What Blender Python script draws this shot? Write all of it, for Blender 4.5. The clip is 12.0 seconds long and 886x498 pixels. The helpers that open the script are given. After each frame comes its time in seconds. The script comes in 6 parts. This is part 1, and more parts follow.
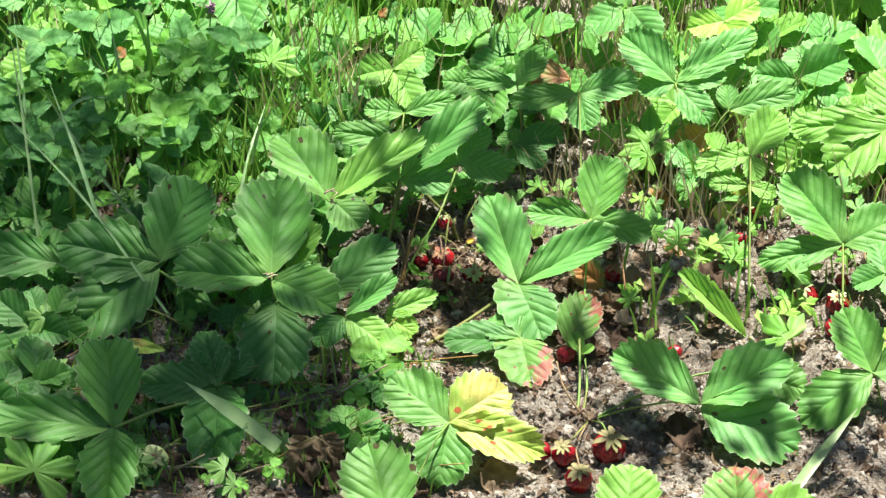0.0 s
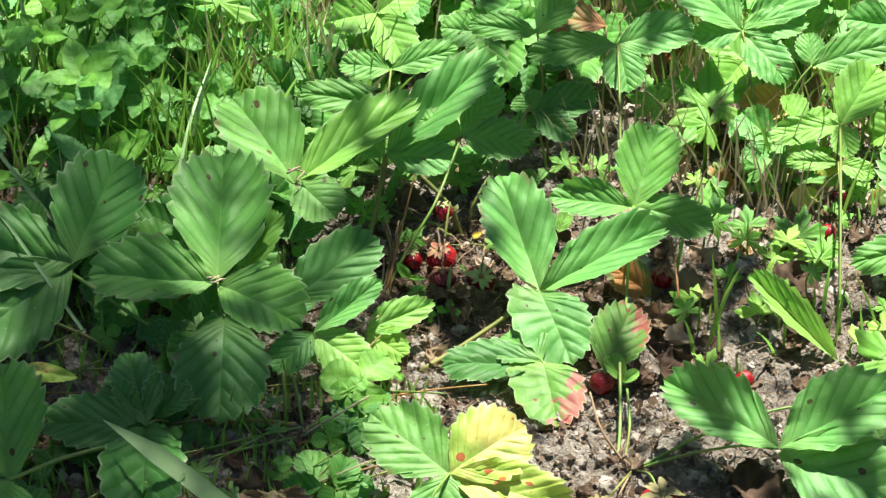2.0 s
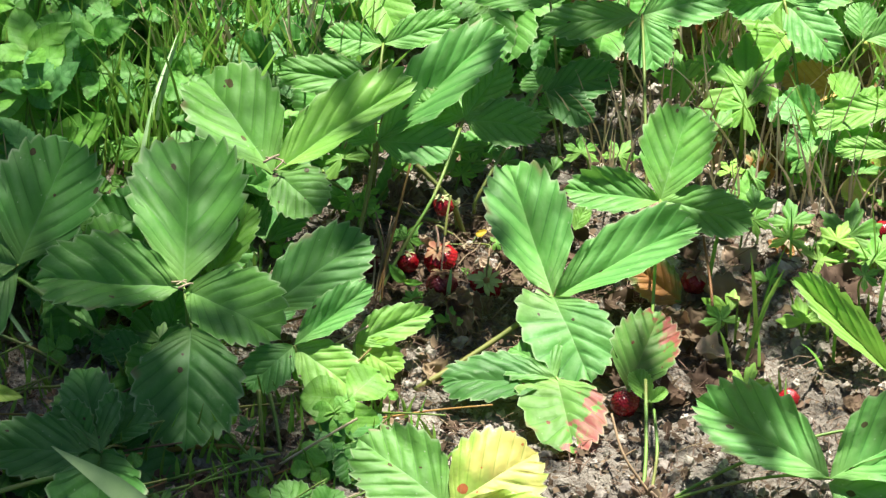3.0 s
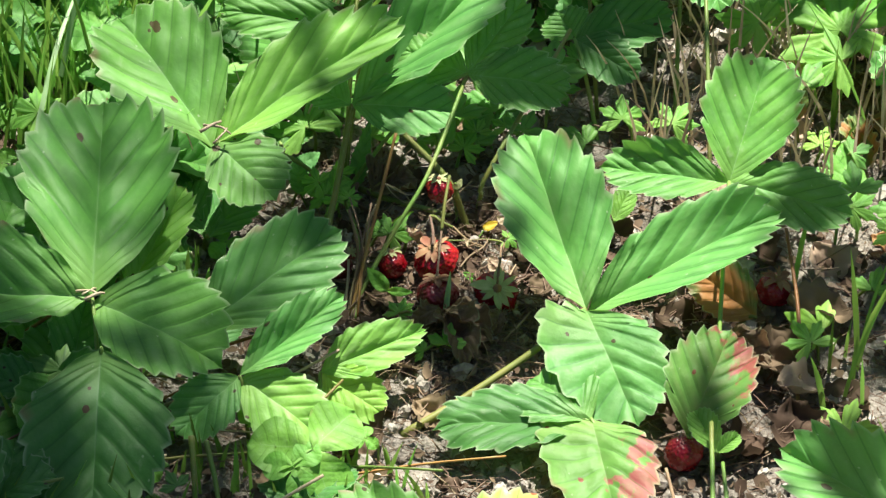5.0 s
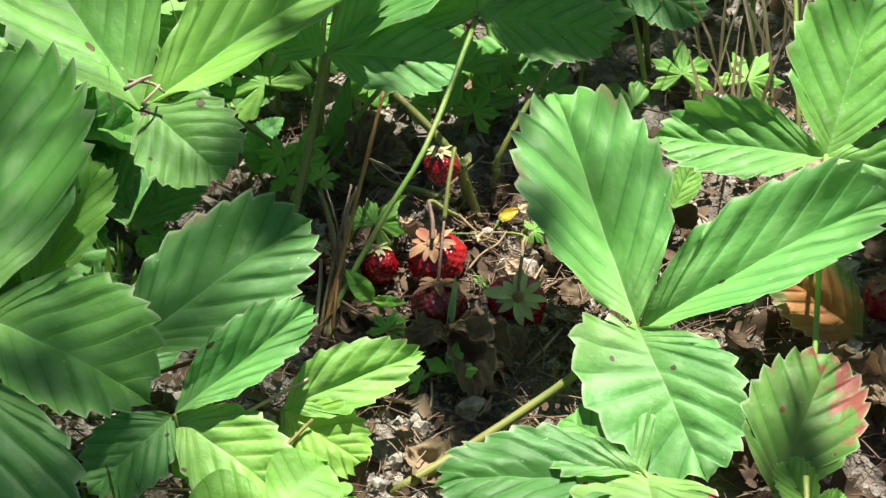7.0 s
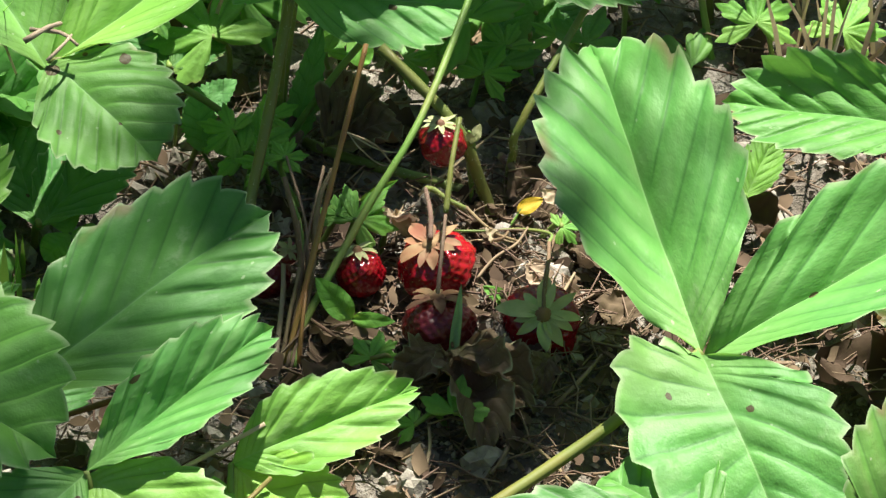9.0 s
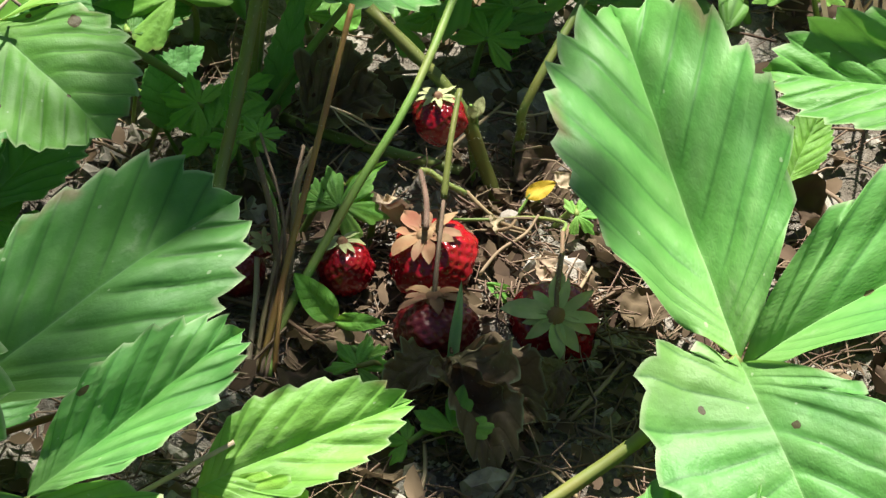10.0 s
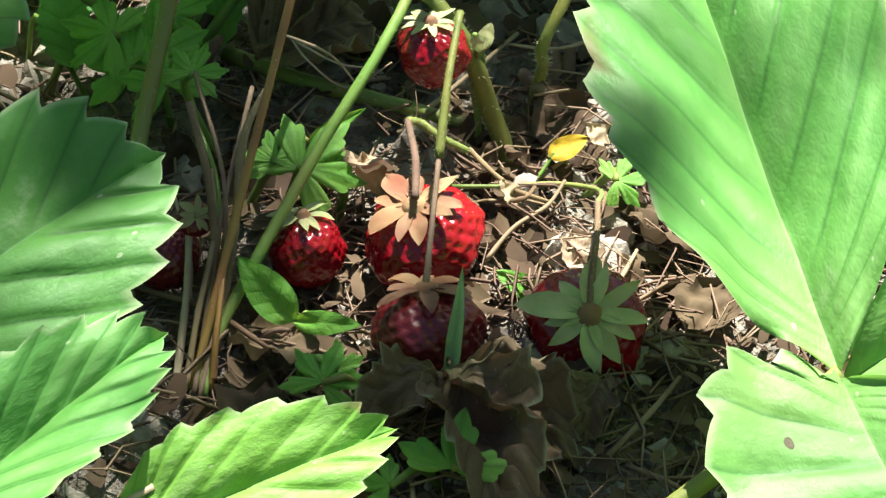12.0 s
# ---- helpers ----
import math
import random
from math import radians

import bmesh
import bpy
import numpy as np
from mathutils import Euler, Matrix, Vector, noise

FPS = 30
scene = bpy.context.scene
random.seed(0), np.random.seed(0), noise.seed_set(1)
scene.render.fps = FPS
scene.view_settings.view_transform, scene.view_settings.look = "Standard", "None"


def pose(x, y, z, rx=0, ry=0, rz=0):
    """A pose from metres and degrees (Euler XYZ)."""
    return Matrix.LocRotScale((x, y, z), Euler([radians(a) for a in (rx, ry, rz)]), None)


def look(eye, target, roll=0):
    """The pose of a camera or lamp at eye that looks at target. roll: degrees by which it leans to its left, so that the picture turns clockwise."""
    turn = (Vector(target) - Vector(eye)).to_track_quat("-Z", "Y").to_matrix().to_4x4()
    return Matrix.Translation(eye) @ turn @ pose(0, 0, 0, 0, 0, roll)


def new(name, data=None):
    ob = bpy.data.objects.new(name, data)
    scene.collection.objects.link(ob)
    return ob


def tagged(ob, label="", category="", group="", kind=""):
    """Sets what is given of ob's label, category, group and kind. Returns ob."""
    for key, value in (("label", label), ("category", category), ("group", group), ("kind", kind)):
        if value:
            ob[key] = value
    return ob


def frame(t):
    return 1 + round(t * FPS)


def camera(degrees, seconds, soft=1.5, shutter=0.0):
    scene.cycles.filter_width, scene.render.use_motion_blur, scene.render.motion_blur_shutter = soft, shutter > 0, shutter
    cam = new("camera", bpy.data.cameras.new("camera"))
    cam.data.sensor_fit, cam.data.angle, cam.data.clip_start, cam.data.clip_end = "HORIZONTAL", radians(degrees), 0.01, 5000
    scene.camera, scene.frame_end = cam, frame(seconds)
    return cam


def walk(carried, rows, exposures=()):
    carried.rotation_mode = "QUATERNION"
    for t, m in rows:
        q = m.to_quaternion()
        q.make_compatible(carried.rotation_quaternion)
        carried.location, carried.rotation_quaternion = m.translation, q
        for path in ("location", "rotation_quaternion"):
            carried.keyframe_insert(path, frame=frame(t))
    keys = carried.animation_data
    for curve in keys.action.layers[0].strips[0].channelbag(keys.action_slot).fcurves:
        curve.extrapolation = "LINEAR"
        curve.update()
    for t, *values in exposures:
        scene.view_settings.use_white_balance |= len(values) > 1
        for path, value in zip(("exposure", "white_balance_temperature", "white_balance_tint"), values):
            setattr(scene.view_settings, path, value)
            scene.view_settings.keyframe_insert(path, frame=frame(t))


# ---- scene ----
# A strawberry bed in dappled sun. The camera glides down a straight line towards the ripe berries.
cam = camera(7.0, 12.0, 1.4)
PITCH = 38.0
PATH = [
    (0, -0.0000, -6.4192, 5.0621),
    (0.5, 0.0013, -5.9761, 4.7148),
    (1, 0.0024, -5.6315, 4.4444),
    (1.5, 0.0013, -5.2582, 4.1515),
    (2, 0.0013, -4.9336, 3.8974),
    (2.5, 0.0014, -4.5958, 3.6338),
    (3, 0.0017, -4.3067, 3.4077),
    (3.2, 0.0016, -4.1855, 3.3124),
    (4.8, 0.0044, -3.3882, 2.6900),
    (5, 0.0038, -3.2290, 2.5641),
    (5.5, 0.0039, -2.9857, 2.3736),
    (6, 0.0030, -2.7924, 2.2216),
    (6.5, 0.0028, -2.5972, 2.0679),
    (7, 0.0025, -2.4315, 1.9388),
    (7.2, 0.0023, -2.3765, 1.8953),
    (8.8, 0.0025, -1.8945, 1.5208),
    (9, 0.0021, -1.8429, 1.4798),
    (9.5, 0.0024, -1.7116, 1.3756),
    (10, 0.0028, -1.5992, 1.2862),
    (10.5, 0.0039, -1.4920, 1.1999),
    (11, 0.0038, -1.3960, 1.1240),
    (11.5, 0.0038, -1.2960, 1.0442),
    (12, 0.0039, -1.1922, 0.9618),
]
walk(cam, [(t, pose(x, y, z, 90 - PITCH, 0, 0)) for t, x, y, z in PATH],
     exposures=[(0, 1.66), (5, 1.59), (7, 1.57), (9, 1.53), (9.5, 1.43), (10, 1.46), (10.5, 1.76), (12, 1.98)])

# ---- world and sun ----
SUN_FROM = Vector((0.14, 0.38, 1.0)).normalized()
world = bpy.data.worlds.new("sky")
scene.world = world
world.use_nodes = True
wn = world.node_tree.nodes
sky = wn.new("ShaderNodeTexSky")
sky.sky_type, sky.sun_disc = "NISHITA", False
sky.sun_elevation = math.asin(SUN_FROM.z)
sky.sun_rotation = math.atan2(SUN_FROM.x, SUN_FROM.y)
wn["Background"].inputs["Strength"].default_value = 0.028
world.node_tree.links.new(sky.outputs[0], wn["Background"].inputs["Color"])
sun = new("sun", bpy.data.lights.new("sun", "SUN"))
sun.data.energy, sun.data.angle, sun.data.color = 5.0, radians(0.55), (1.0, 0.95, 0.86)
sun.matrix_world = look(SUN_FROM * 30, (0, 0, 0))

# ---- materials ----


class Tree:
    """A small wrapper for building node trees."""

    def __init__(self, name):
        self.mat = bpy.data.materials.new(name)
        self.mat.use_nodes = True
        self.t = self.mat.node_tree
        self.b = self.t.nodes["Principled BSDF"]
        self.out = self.t.nodes["Material Output"]

    def n(self, kind, **vals):
        node = self.t.nodes.new("ShaderNode" + kind)
        for k, v in vals.items():
            if k in ("operation", "blend_type", "feature", "data_type"):
                if k == "operation":
                    node.operation = v
                elif k == "feature":
                    node.feature = v
                elif k == "blend_type":
                    node.blend_type = v
                else:
                    node.data_type = v
            else:
                node.inputs[int(k[1:]) if k[0] == "i" and k[1:].isdigit() else k.replace("_", " ")].default_value = v
        return node

    def l(self, a, b):
        self.t.links.new(a, b)

    def math(self, op, a, b=0.0, clamp=False):
        m = self.t.nodes.new("ShaderNodeMath")
        m.operation, m.use_clamp = op, clamp
        for i, v in enumerate((a, b)):
            if isinstance(v, (int, float)):
                m.inputs[i].default_value = v
            else:
                self.l(v, m.inputs[i])
        return m.outputs[0]

    def ramp(self, v, lo, hi):
        m = self.t.nodes.new("ShaderNodeMapRange")
        m.clamp = True
        self.l(v, m.inputs[0])
        m.inputs[1].default_value, m.inputs[2].default_value = lo, hi
        return m.outputs[0]

    def mix(self, f, a, b):
        m = self.t.nodes.new("ShaderNodeMix")
        m.data_type = "RGBA"
        if isinstance(f, (int, float)):
            m.inputs[0].default_value = f
        else:
            self.l(f, m.inputs[0])
        for i, v in ((6, a), (7, b)):
            if isinstance(v, tuple):
                m.inputs[i].default_value = (*v, 1)
            else:
                self.l(v, m.inputs[i])
        return m.outputs[2]

    def noise(self, scale, detail=3, co=None, rough=0.55):
        m = self.n("TexNoise", Scale=scale, Detail=detail, Roughness=rough)
        if co is not None:
            self.l(co, m.inputs["Vector"])
        return m.outputs["Fac"]

    def bump(self, h, strength, dist):
        m = self.n("Bump", Strength=strength, Distance=dist)
        self.l(h, m.inputs["Height"])
        self.l(m.outputs[0], self.b.inputs["Normal"])
        return m.outputs[0]

    def shifted(self):
        """Object coordinates, moved by a random step for each object."""
        co, info = self.n("TexCoord"), self.n("ObjectInfo")
        v = self.n("VectorMath", operation="MULTIPLY_ADD")
        self.l(info.outputs["Random"], v.inputs[0])
        v.inputs[1].default_value = (37, 61, 23)
        self.l(co.outputs["Object"], v.inputs[2])
        return v.outputs[0], info.outputs["Random"]

    def thin(self, colour, share):
        """Lets light through a thin blade."""
        tr = self.n("BsdfTranslucent")
        self.l(colour, tr.inputs[0])
        mx = self.n("MixShader", Fac=share)
        self.l(self.b.outputs[0], mx.inputs[1])
        self.l(tr.outputs[0], mx.inputs[2])
        self.l(mx.outputs[0], self.out.inputs[0])


MATS = {}


def leaf_mat(name, base, deep, vein, glow, spots=0.5, patch=None, rough=0.52, blotch=None, where=0.47, edge_stain=0):
    base, deep = (base[0] * 0.95, base[1], base[2] * 0.78), (deep[0] * 0.95, deep[1], deep[2] * 0.78)
    m = Tree(name)
    co, rnd = m.shifted()
    uv = m.n("SeparateXYZ")
    m.l(m.n("UVMap").outputs[0], uv.inputs[0])
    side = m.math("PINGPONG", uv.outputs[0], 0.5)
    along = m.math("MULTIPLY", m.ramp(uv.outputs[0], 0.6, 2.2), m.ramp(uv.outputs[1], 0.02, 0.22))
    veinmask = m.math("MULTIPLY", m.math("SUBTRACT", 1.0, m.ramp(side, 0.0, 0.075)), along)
    rib = m.math("SUBTRACT", 1.0, m.ramp(uv.outputs[1], 0.0, 0.028))
    big = m.noise(2.2, 3, co)
    fine = m.noise(26, 3, co)
    col = m.mix(m.ramp(big, 0.35, 0.68), base, deep)
    col = m.mix(m.math("MULTIPLY", rnd, 0.55), col, deep)
    col = m.mix(m.math("MULTIPLY", m.ramp(fine, 0.45, 0.75), 0.25), col, tuple(min(1, c * 1.5) for c in base))
    if patch:
        pm = m.ramp(m.noise(1.7, 2, co), where, where + 0.12)
        if edge_stain:
            loc = m.n("SeparateXYZ")
            m.l(m.n("TexCoord").outputs["Object"], loc.inputs[0])
            reach = m.math("ADD", m.math("ADD", loc.outputs[1], m.math("MULTIPLY", loc.outputs[0], 0.9 * edge_stain)), m.math("MULTIPLY", m.noise(7, 4, co), 1.7 if edge_stain < 0 else 1.3))
            pm = m.ramp(reach, 1.66 if edge_stain < 0 else 1.52, 1.80 if edge_stain < 0 else 1.66)
        col = m.mix(pm, col, patch)
    foot = m.n("SeparateXYZ")
    m.l(m.n("TexCoord").outputs["Object"], foot.inputs[0])
    col = m.mix(m.math("MULTIPLY", m.math("SUBTRACT", 1.0, m.ramp(foot.outputs[1], 0.0, 0.30)), 0.26), col, tuple(0.3 * c + 0.7 * w for c, w in zip(vein, (0.42, 0.52, 0.14))))
    # dark side veins; groove shade and ridge light are painted in too
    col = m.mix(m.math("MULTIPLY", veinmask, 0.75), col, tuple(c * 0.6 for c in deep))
    col = m.mix(m.math("MULTIPLY", m.ramp(side, 0.2, 0.5), 0.10), col, vein)
    # painted sheen: pale uneven patches on the tissue between veins
    sheen = m.math("MULTIPLY", m.ramp(m.noise(4.0, 4, co), 0.45, 0.66), m.ramp(side, 0.08, 0.35))
    col = m.mix(m.math("MULTIPLY", sheen, 0.3), col, vein)
    col = m.mix(m.math("MULTIPLY", rib, 0.55), col, vein)
    edge = m.ramp(uv.outputs[1], 0.945, 1.0)
    col = m.mix(m.math("MULTIPLY", edge, 0.6), col, (0.42, 0.52, 0.30))
    # browned tips of some teeth
    burnt = m.math("MULTIPLY", m.ramp(uv.outputs[1], 0.84, 0.97), m.ramp(m.noise(3.4, 2, co), 0.60, 0.68))
    col = m.mix(m.math("MULTIPLY", burnt, 0.7), col, (0.20, 0.12, 0.07))
    if spots:
        vo = m.n("TexVoronoi", Scale=5.5, Randomness=1.0)
        m.l(co, vo.inputs["Vector"])
        pick = m.n("SeparateColor")
        m.l(vo.outputs["Color"], pick.inputs[0])
        size = m.math("MULTIPLY", m.ramp(pick.outputs[0], 1.0 - spots * 0.55, 1.0), 0.16 + 0.14 * min(1.0, spots))
        wob = m.math("ADD", vo.outputs["Distance"], m.math("MULTIPLY", m.math("SUBTRACT", fine, 0.5), 0.10))
        hit = m.math("MULTIPLY", m.math("LESS_THAN", wob, size), m.math("GREATER_THAN", size, 0.03))
        col = m.mix(m.math("MULTIPLY", hit, 0.85), col, blotch or (0.075, 0.028, 0.022))
    # pale specks of dust and rubbed skin
    dust = m.n("TexVoronoi", Scale=16, Randomness=1.0)
    m.l(co, dust.inputs["Vector"])
    some = m.n("SeparateColor")
    m.l(dust.outputs["Color"], some.inputs[0])
    speck = m.math("MULTIPLY", m.math("LESS_THAN", dust.outputs["Distance"], 0.13), m.math("GREATER_THAN", some.outputs[1], 0.84))
    rubbed = m.math("MULTIPLY", m.ramp(m.noise(5.5, 5, co, 0.7), 0.60, 0.72), m.ramp(side, 0.05, 0.3))
    col = m.mix(m.math("MULTIPLY", m.math("MAXIMUM", speck, m.math("MULTIPLY", rubbed, 0.55)), 0.55), col, tuple(0.4 * c + 0.6 * w for c, w in zip(vein, (0.55, 0.62, 0.42))))
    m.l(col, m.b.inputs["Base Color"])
    m.b.inputs["Roughness"].default_value = rough
    m.b.inputs["Specular IOR Level"].default_value = 0.30
    cells = m.n("TexVoronoi", Scale=55, feature="DISTANCE_TO_EDGE")
    m.l(co, cells.inputs["Vector"])
    quilt = m.math("MULTIPLY", m.noise(11, 2, co), 1.3)
    m.bump(m.math("ADD", quilt, m.math("ADD", m.math("MULTIPLY", m.ramp(cells.outputs["Distance"], 0, 0.3), 0.08), m.math("MULTIPLY", m.math("MULTIPLY", m.ramp(side, 0.0, 0.25), along), 0.4))), 0.26, 0.0016)
    g = m.mix(m.math("MULTIPLY", m.math("MAXIMUM", veinmask, rib), 0.4), glow, base)
    if spots:
        g = m.mix(m.math("MULTIPLY", hit, 0.85), g, (0.08, 0.02, 0.015))
    if patch:
        g = m.mix(pm, g, patch)
    m.thin(g, 0.27)
    MATS[name] = m.mat


leaf_mat("green", (0.130, 0.325, 0.066), (0.078, 0.240, 0.056), (0.24, 0.44, 0.17), (0.24, 0.54, 0.08), 0.35)
# shaded copy of green: the shade on a leaf is in its colour
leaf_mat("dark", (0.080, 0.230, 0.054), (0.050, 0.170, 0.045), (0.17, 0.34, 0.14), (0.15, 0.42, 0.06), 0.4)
leaf_mat("young", (0.205, 0.420, 0.080), (0.150, 0.350, 0.070), (0.33, 0.54, 0.21), (0.37, 0.66, 0.11), 0.25)
# lit copy of green, its paler veins and glow standing in for sun
leaf_mat("bright", (0.125, 0.345, 0.090), (0.085, 0.270, 0.078), (0.30, 0.52, 0.20), (0.30, 0.60, 0.10), 0.4)
leaf_mat("spotted", (0.135, 0.320, 0.070), (0.095, 0.250, 0.062), (0.24, 0.42, 0.18), (0.26, 0.54, 0.09), 1.0)
leaf_mat("dead", (0.210, 0.150, 0.112), (0.140, 0.096, 0.072), (0.28, 0.22, 0.17), (0.22, 0.12, 0.06), 0.3, rough=0.8)
# pale lime leaf colour, also standing in for strong sun on back leaves
leaf_mat("lime", (0.300, 0.540, 0.090), (0.220, 0.460, 0.080), (0.42, 0.62, 0.20), (0.56, 0.84, 0.10), 0.0)
leaf_mat("yellow", (0.36, 0.48, 0.10), (0.27, 0.43, 0.09), (0.50, 0.58, 0.18), (0.58, 0.64, 0.10), 1.1, patch=(0.54, 0.50, 0.14), blotch=(0.40, 0.06, 0.03))
leaf_mat("red", (0.130, 0.300, 0.070), (0.100, 0.240, 0.060), (0.28, 0.30, 0.12), (0.30, 0.36, 0.08), 0.6, patch=(0.34, 0.085, 0.075), blotch=(0.26, 0.04, 0.04), edge_stain=1)
leaf_mat("stained", (0.150, 0.340, 0.080), (0.115, 0.270, 0.066), (0.28, 0.40, 0.16), (0.30, 0.52, 0.10), 0.6, patch=(0.42, 0.13, 0.11), blotch=(0.26, 0.04, 0.04), edge_stain=-1.4)
leaf_mat("amber", (0.56, 0.36, 0.10), (0.48, 0.24, 0.07), (0.60, 0.46, 0.18), (0.66, 0.40, 0.08), 0.6, blotch=(0.30, 0.07, 0.03))
leaf_mat("pink", (0.46, 0.17, 0.11), (0.38, 0.13, 0.09), (0.50, 0.26, 0.18), (0.55, 0.20, 0.10), 0.5, patch=(0.24, 0.26, 0.08))
leaf_mat("herb", (0.190, 0.440, 0.075), (0.115, 0.320, 0.060), (0.26, 0.48, 0.14), (0.34, 0.64, 0.06), 0.0)
leaf_mat("mint", (0.120, 0.320, 0.105), (0.085, 0.250, 0.090), (0.18, 0.36, 0.15), (0.20, 0.46, 0.08), 0.0, rough=0.6)
leaf_mat("rusty", (0.30, 0.10, 0.05), (0.36, 0.17, 0.06), (0.40, 0.22, 0.10), (0.50, 0.20, 0.06), 0.3, patch=(0.10, 0.20, 0.05))


def plain_mat(name, a, b, scale=60.0, rough=0.6, spec=0.3, bump=0.3, dist=0.0006, thin=0.0, tint=0.5, third=None):
    m = Tree(name)
    co, rnd = m.shifted()
    geo = m.n("NewGeometry")
    f = m.noise(scale, 4, co)
    col = m.mix(m.ramp(f, 0.32, 0.68), a, b)
    if third:
        col = m.mix(m.ramp(m.noise(scale * 0.22, 3, co), 0.50, 0.66), col, third)
    r2 = m.math("FRACT", m.math("ADD", rnd, geo.outputs["Random Per Island"]))
    hs = m.n("HueSaturation")
    m.l(m.math("ADD", 1 - tint * 0.5, m.math("MULTIPLY", r2, tint)), hs.inputs["Value"])
    m.l(m.math("ADD", 0.485, m.math("MULTIPLY", r2, 0.03)), hs.inputs["Hue"])
    m.l(col, hs.inputs["Color"])
    m.l(hs.outputs[0], m.b.inputs["Base Color"])
    m.b.inputs["Roughness"].default_value = rough
    m.b.inputs["Specular IOR Level"].default_value = spec
    if bump:
        m.bump(m.noise(scale * 2.5, 4, co), bump, dist)
    if thin:
        m.thin(hs.outputs[0], thin)
    MATS[name] = m.mat
    return m


plain_mat("stalk", (0.13, 0.24, 0.045), (0.18, 0.28, 0.06), 90, 0.5, 0.35, third=(0.21, 0.22, 0.06))
plain_mat("olive_stalk", (0.20, 0.19, 0.045), (0.14, 0.20, 0.05), 60, 0.5, 0.35)
plain_mat("red_stalk", (0.27, 0.11, 0.045), (0.34, 0.20, 0.06), 60, 0.5, 0.35, third=(0.22, 0.20, 0.06))
plain_mat("dry_stalk", (0.28, 0.205, 0.12), (0.18, 0.12, 0.075), 80, 0.8, 0.15)
plain_mat("straw", (0.62, 0.52, 0.36), (0.42, 0.33, 0.22), 70, 0.75, 0.2, thin=0.1)
plain_mat("dry_straw", (0.34, 0.26, 0.17), (0.24, 0.17, 0.11), 70, 0.8, 0.2, thin=0.1)
plain_mat("twig", (0.15, 0.10, 0.07), (0.25, 0.18, 0.13), 90, 0.85, 0.15)
plain_mat("grass", (0.27, 0.48, 0.09), (0.18, 0.38, 0.06), 20, 0.45, 0.35, bump=0.1, thin=0.35, tint=0.7)
plain_mat("blade", (0.34, 0.50, 0.24), (0.26, 0.43, 0.18), 50, 0.45, 0.4, thin=0.25, tint=0.2)
plain_mat("calyx_green", (0.52, 0.52, 0.28), (0.34, 0.42, 0.17), 130, 0.6, 0.25, thin=0.2, tint=0.35)
plain_mat("calyx_olive", (0.30, 0.30, 0.13), (0.24, 0.20, 0.10), 130, 0.65, 0.2, thin=0.2, tint=0.35)
plain_mat("calyx_dry", (0.25, 0.105, 0.062), (0.30, 0.205, 0.115), 140, 0.7, 0.2, thin=0.2, tint=0.35)
plain_mat("dry_leaf", (0.055, 0.038, 0.025), (0.140, 0.098, 0.062), 38, 0.8, 0.15, bump=0.6, dist=0.001, thin=0.15, tint=0.7, third=(0.21, 0.15, 0.095))
plain_mat("pale_leaf", (0.50, 0.40, 0.28), (0.36, 0.27, 0.18), 60, 0.8, 0.15, bump=0.6, dist=0.001, thin=0.15, tint=0.3)
plain_mat("green_fruit", (0.55, 0.60, 0.30), (0.42, 0.52, 0.18), 90, 0.45, 0.4)
plain_mat("flower", (0.50, 0.30, 0.42), (0.36, 0.22, 0.30), 90, 0.6, 0.3, thin=0.2)
plain_mat("petal", (0.80, 0.62, 0.05), (0.72, 0.52, 0.04), 60, 0.5, 0.3, thin=0.25)
plain_mat("seed", (0.30, 0.09, 0.035), (0.22, 0.05, 0.025), 300, 0.35, 0.5, bump=0)
plain_mat("hair", (0.62, 0.62, 0.48), (0.52, 0.55, 0.38), 50, 0.5, 0.3, bump=0, thin=0.3)
plain_mat("clod", (0.36, 0.33, 0.28), (0.19, 0.165, 0.135), 150, 0.95, 0.1, bump=0.9, dist=0.0012, third=(0.42, 0.39, 0.335), tint=0.3)


def berry_mat(name, a, b, wet):
    m = Tree(name)
    co, rnd = m.shifted()
    f = m.noise(70, 3, co)
    col = m.mix(m.ramp(f, 0.35, 0.70), a, b)
    m.l(col, m.b.inputs["Base Color"])
    m.b.inputs["Roughness"].default_value = wet
    m.b.inputs["Specular IOR Level"].default_value = 0.40
    m.b.inputs["Subsurface Weight"].default_value = 0.12
    m.b.inputs["Subsurface Radius"].default_value = (0.004, 0.0008, 0.0006)
    m.b.inputs["Subsurface Scale"].default_value = 0.6
    m.b.inputs["Coat Weight"].default_value = 0.4
    m.b.inputs["Coat Roughness"].default_value = 0.06
    m.bump(m.noise(330, 3, co), 0.6, 0.0009)
    MATS[name] = m.mat


berry_mat("berry_red", (0.27, 0.005, 0.010), (0.16, 0.003, 0.008), 0.20)
berry_mat("berry_dark", (0.10, 0.005, 0.009), (0.19, 0.010, 0.014), 0.30)


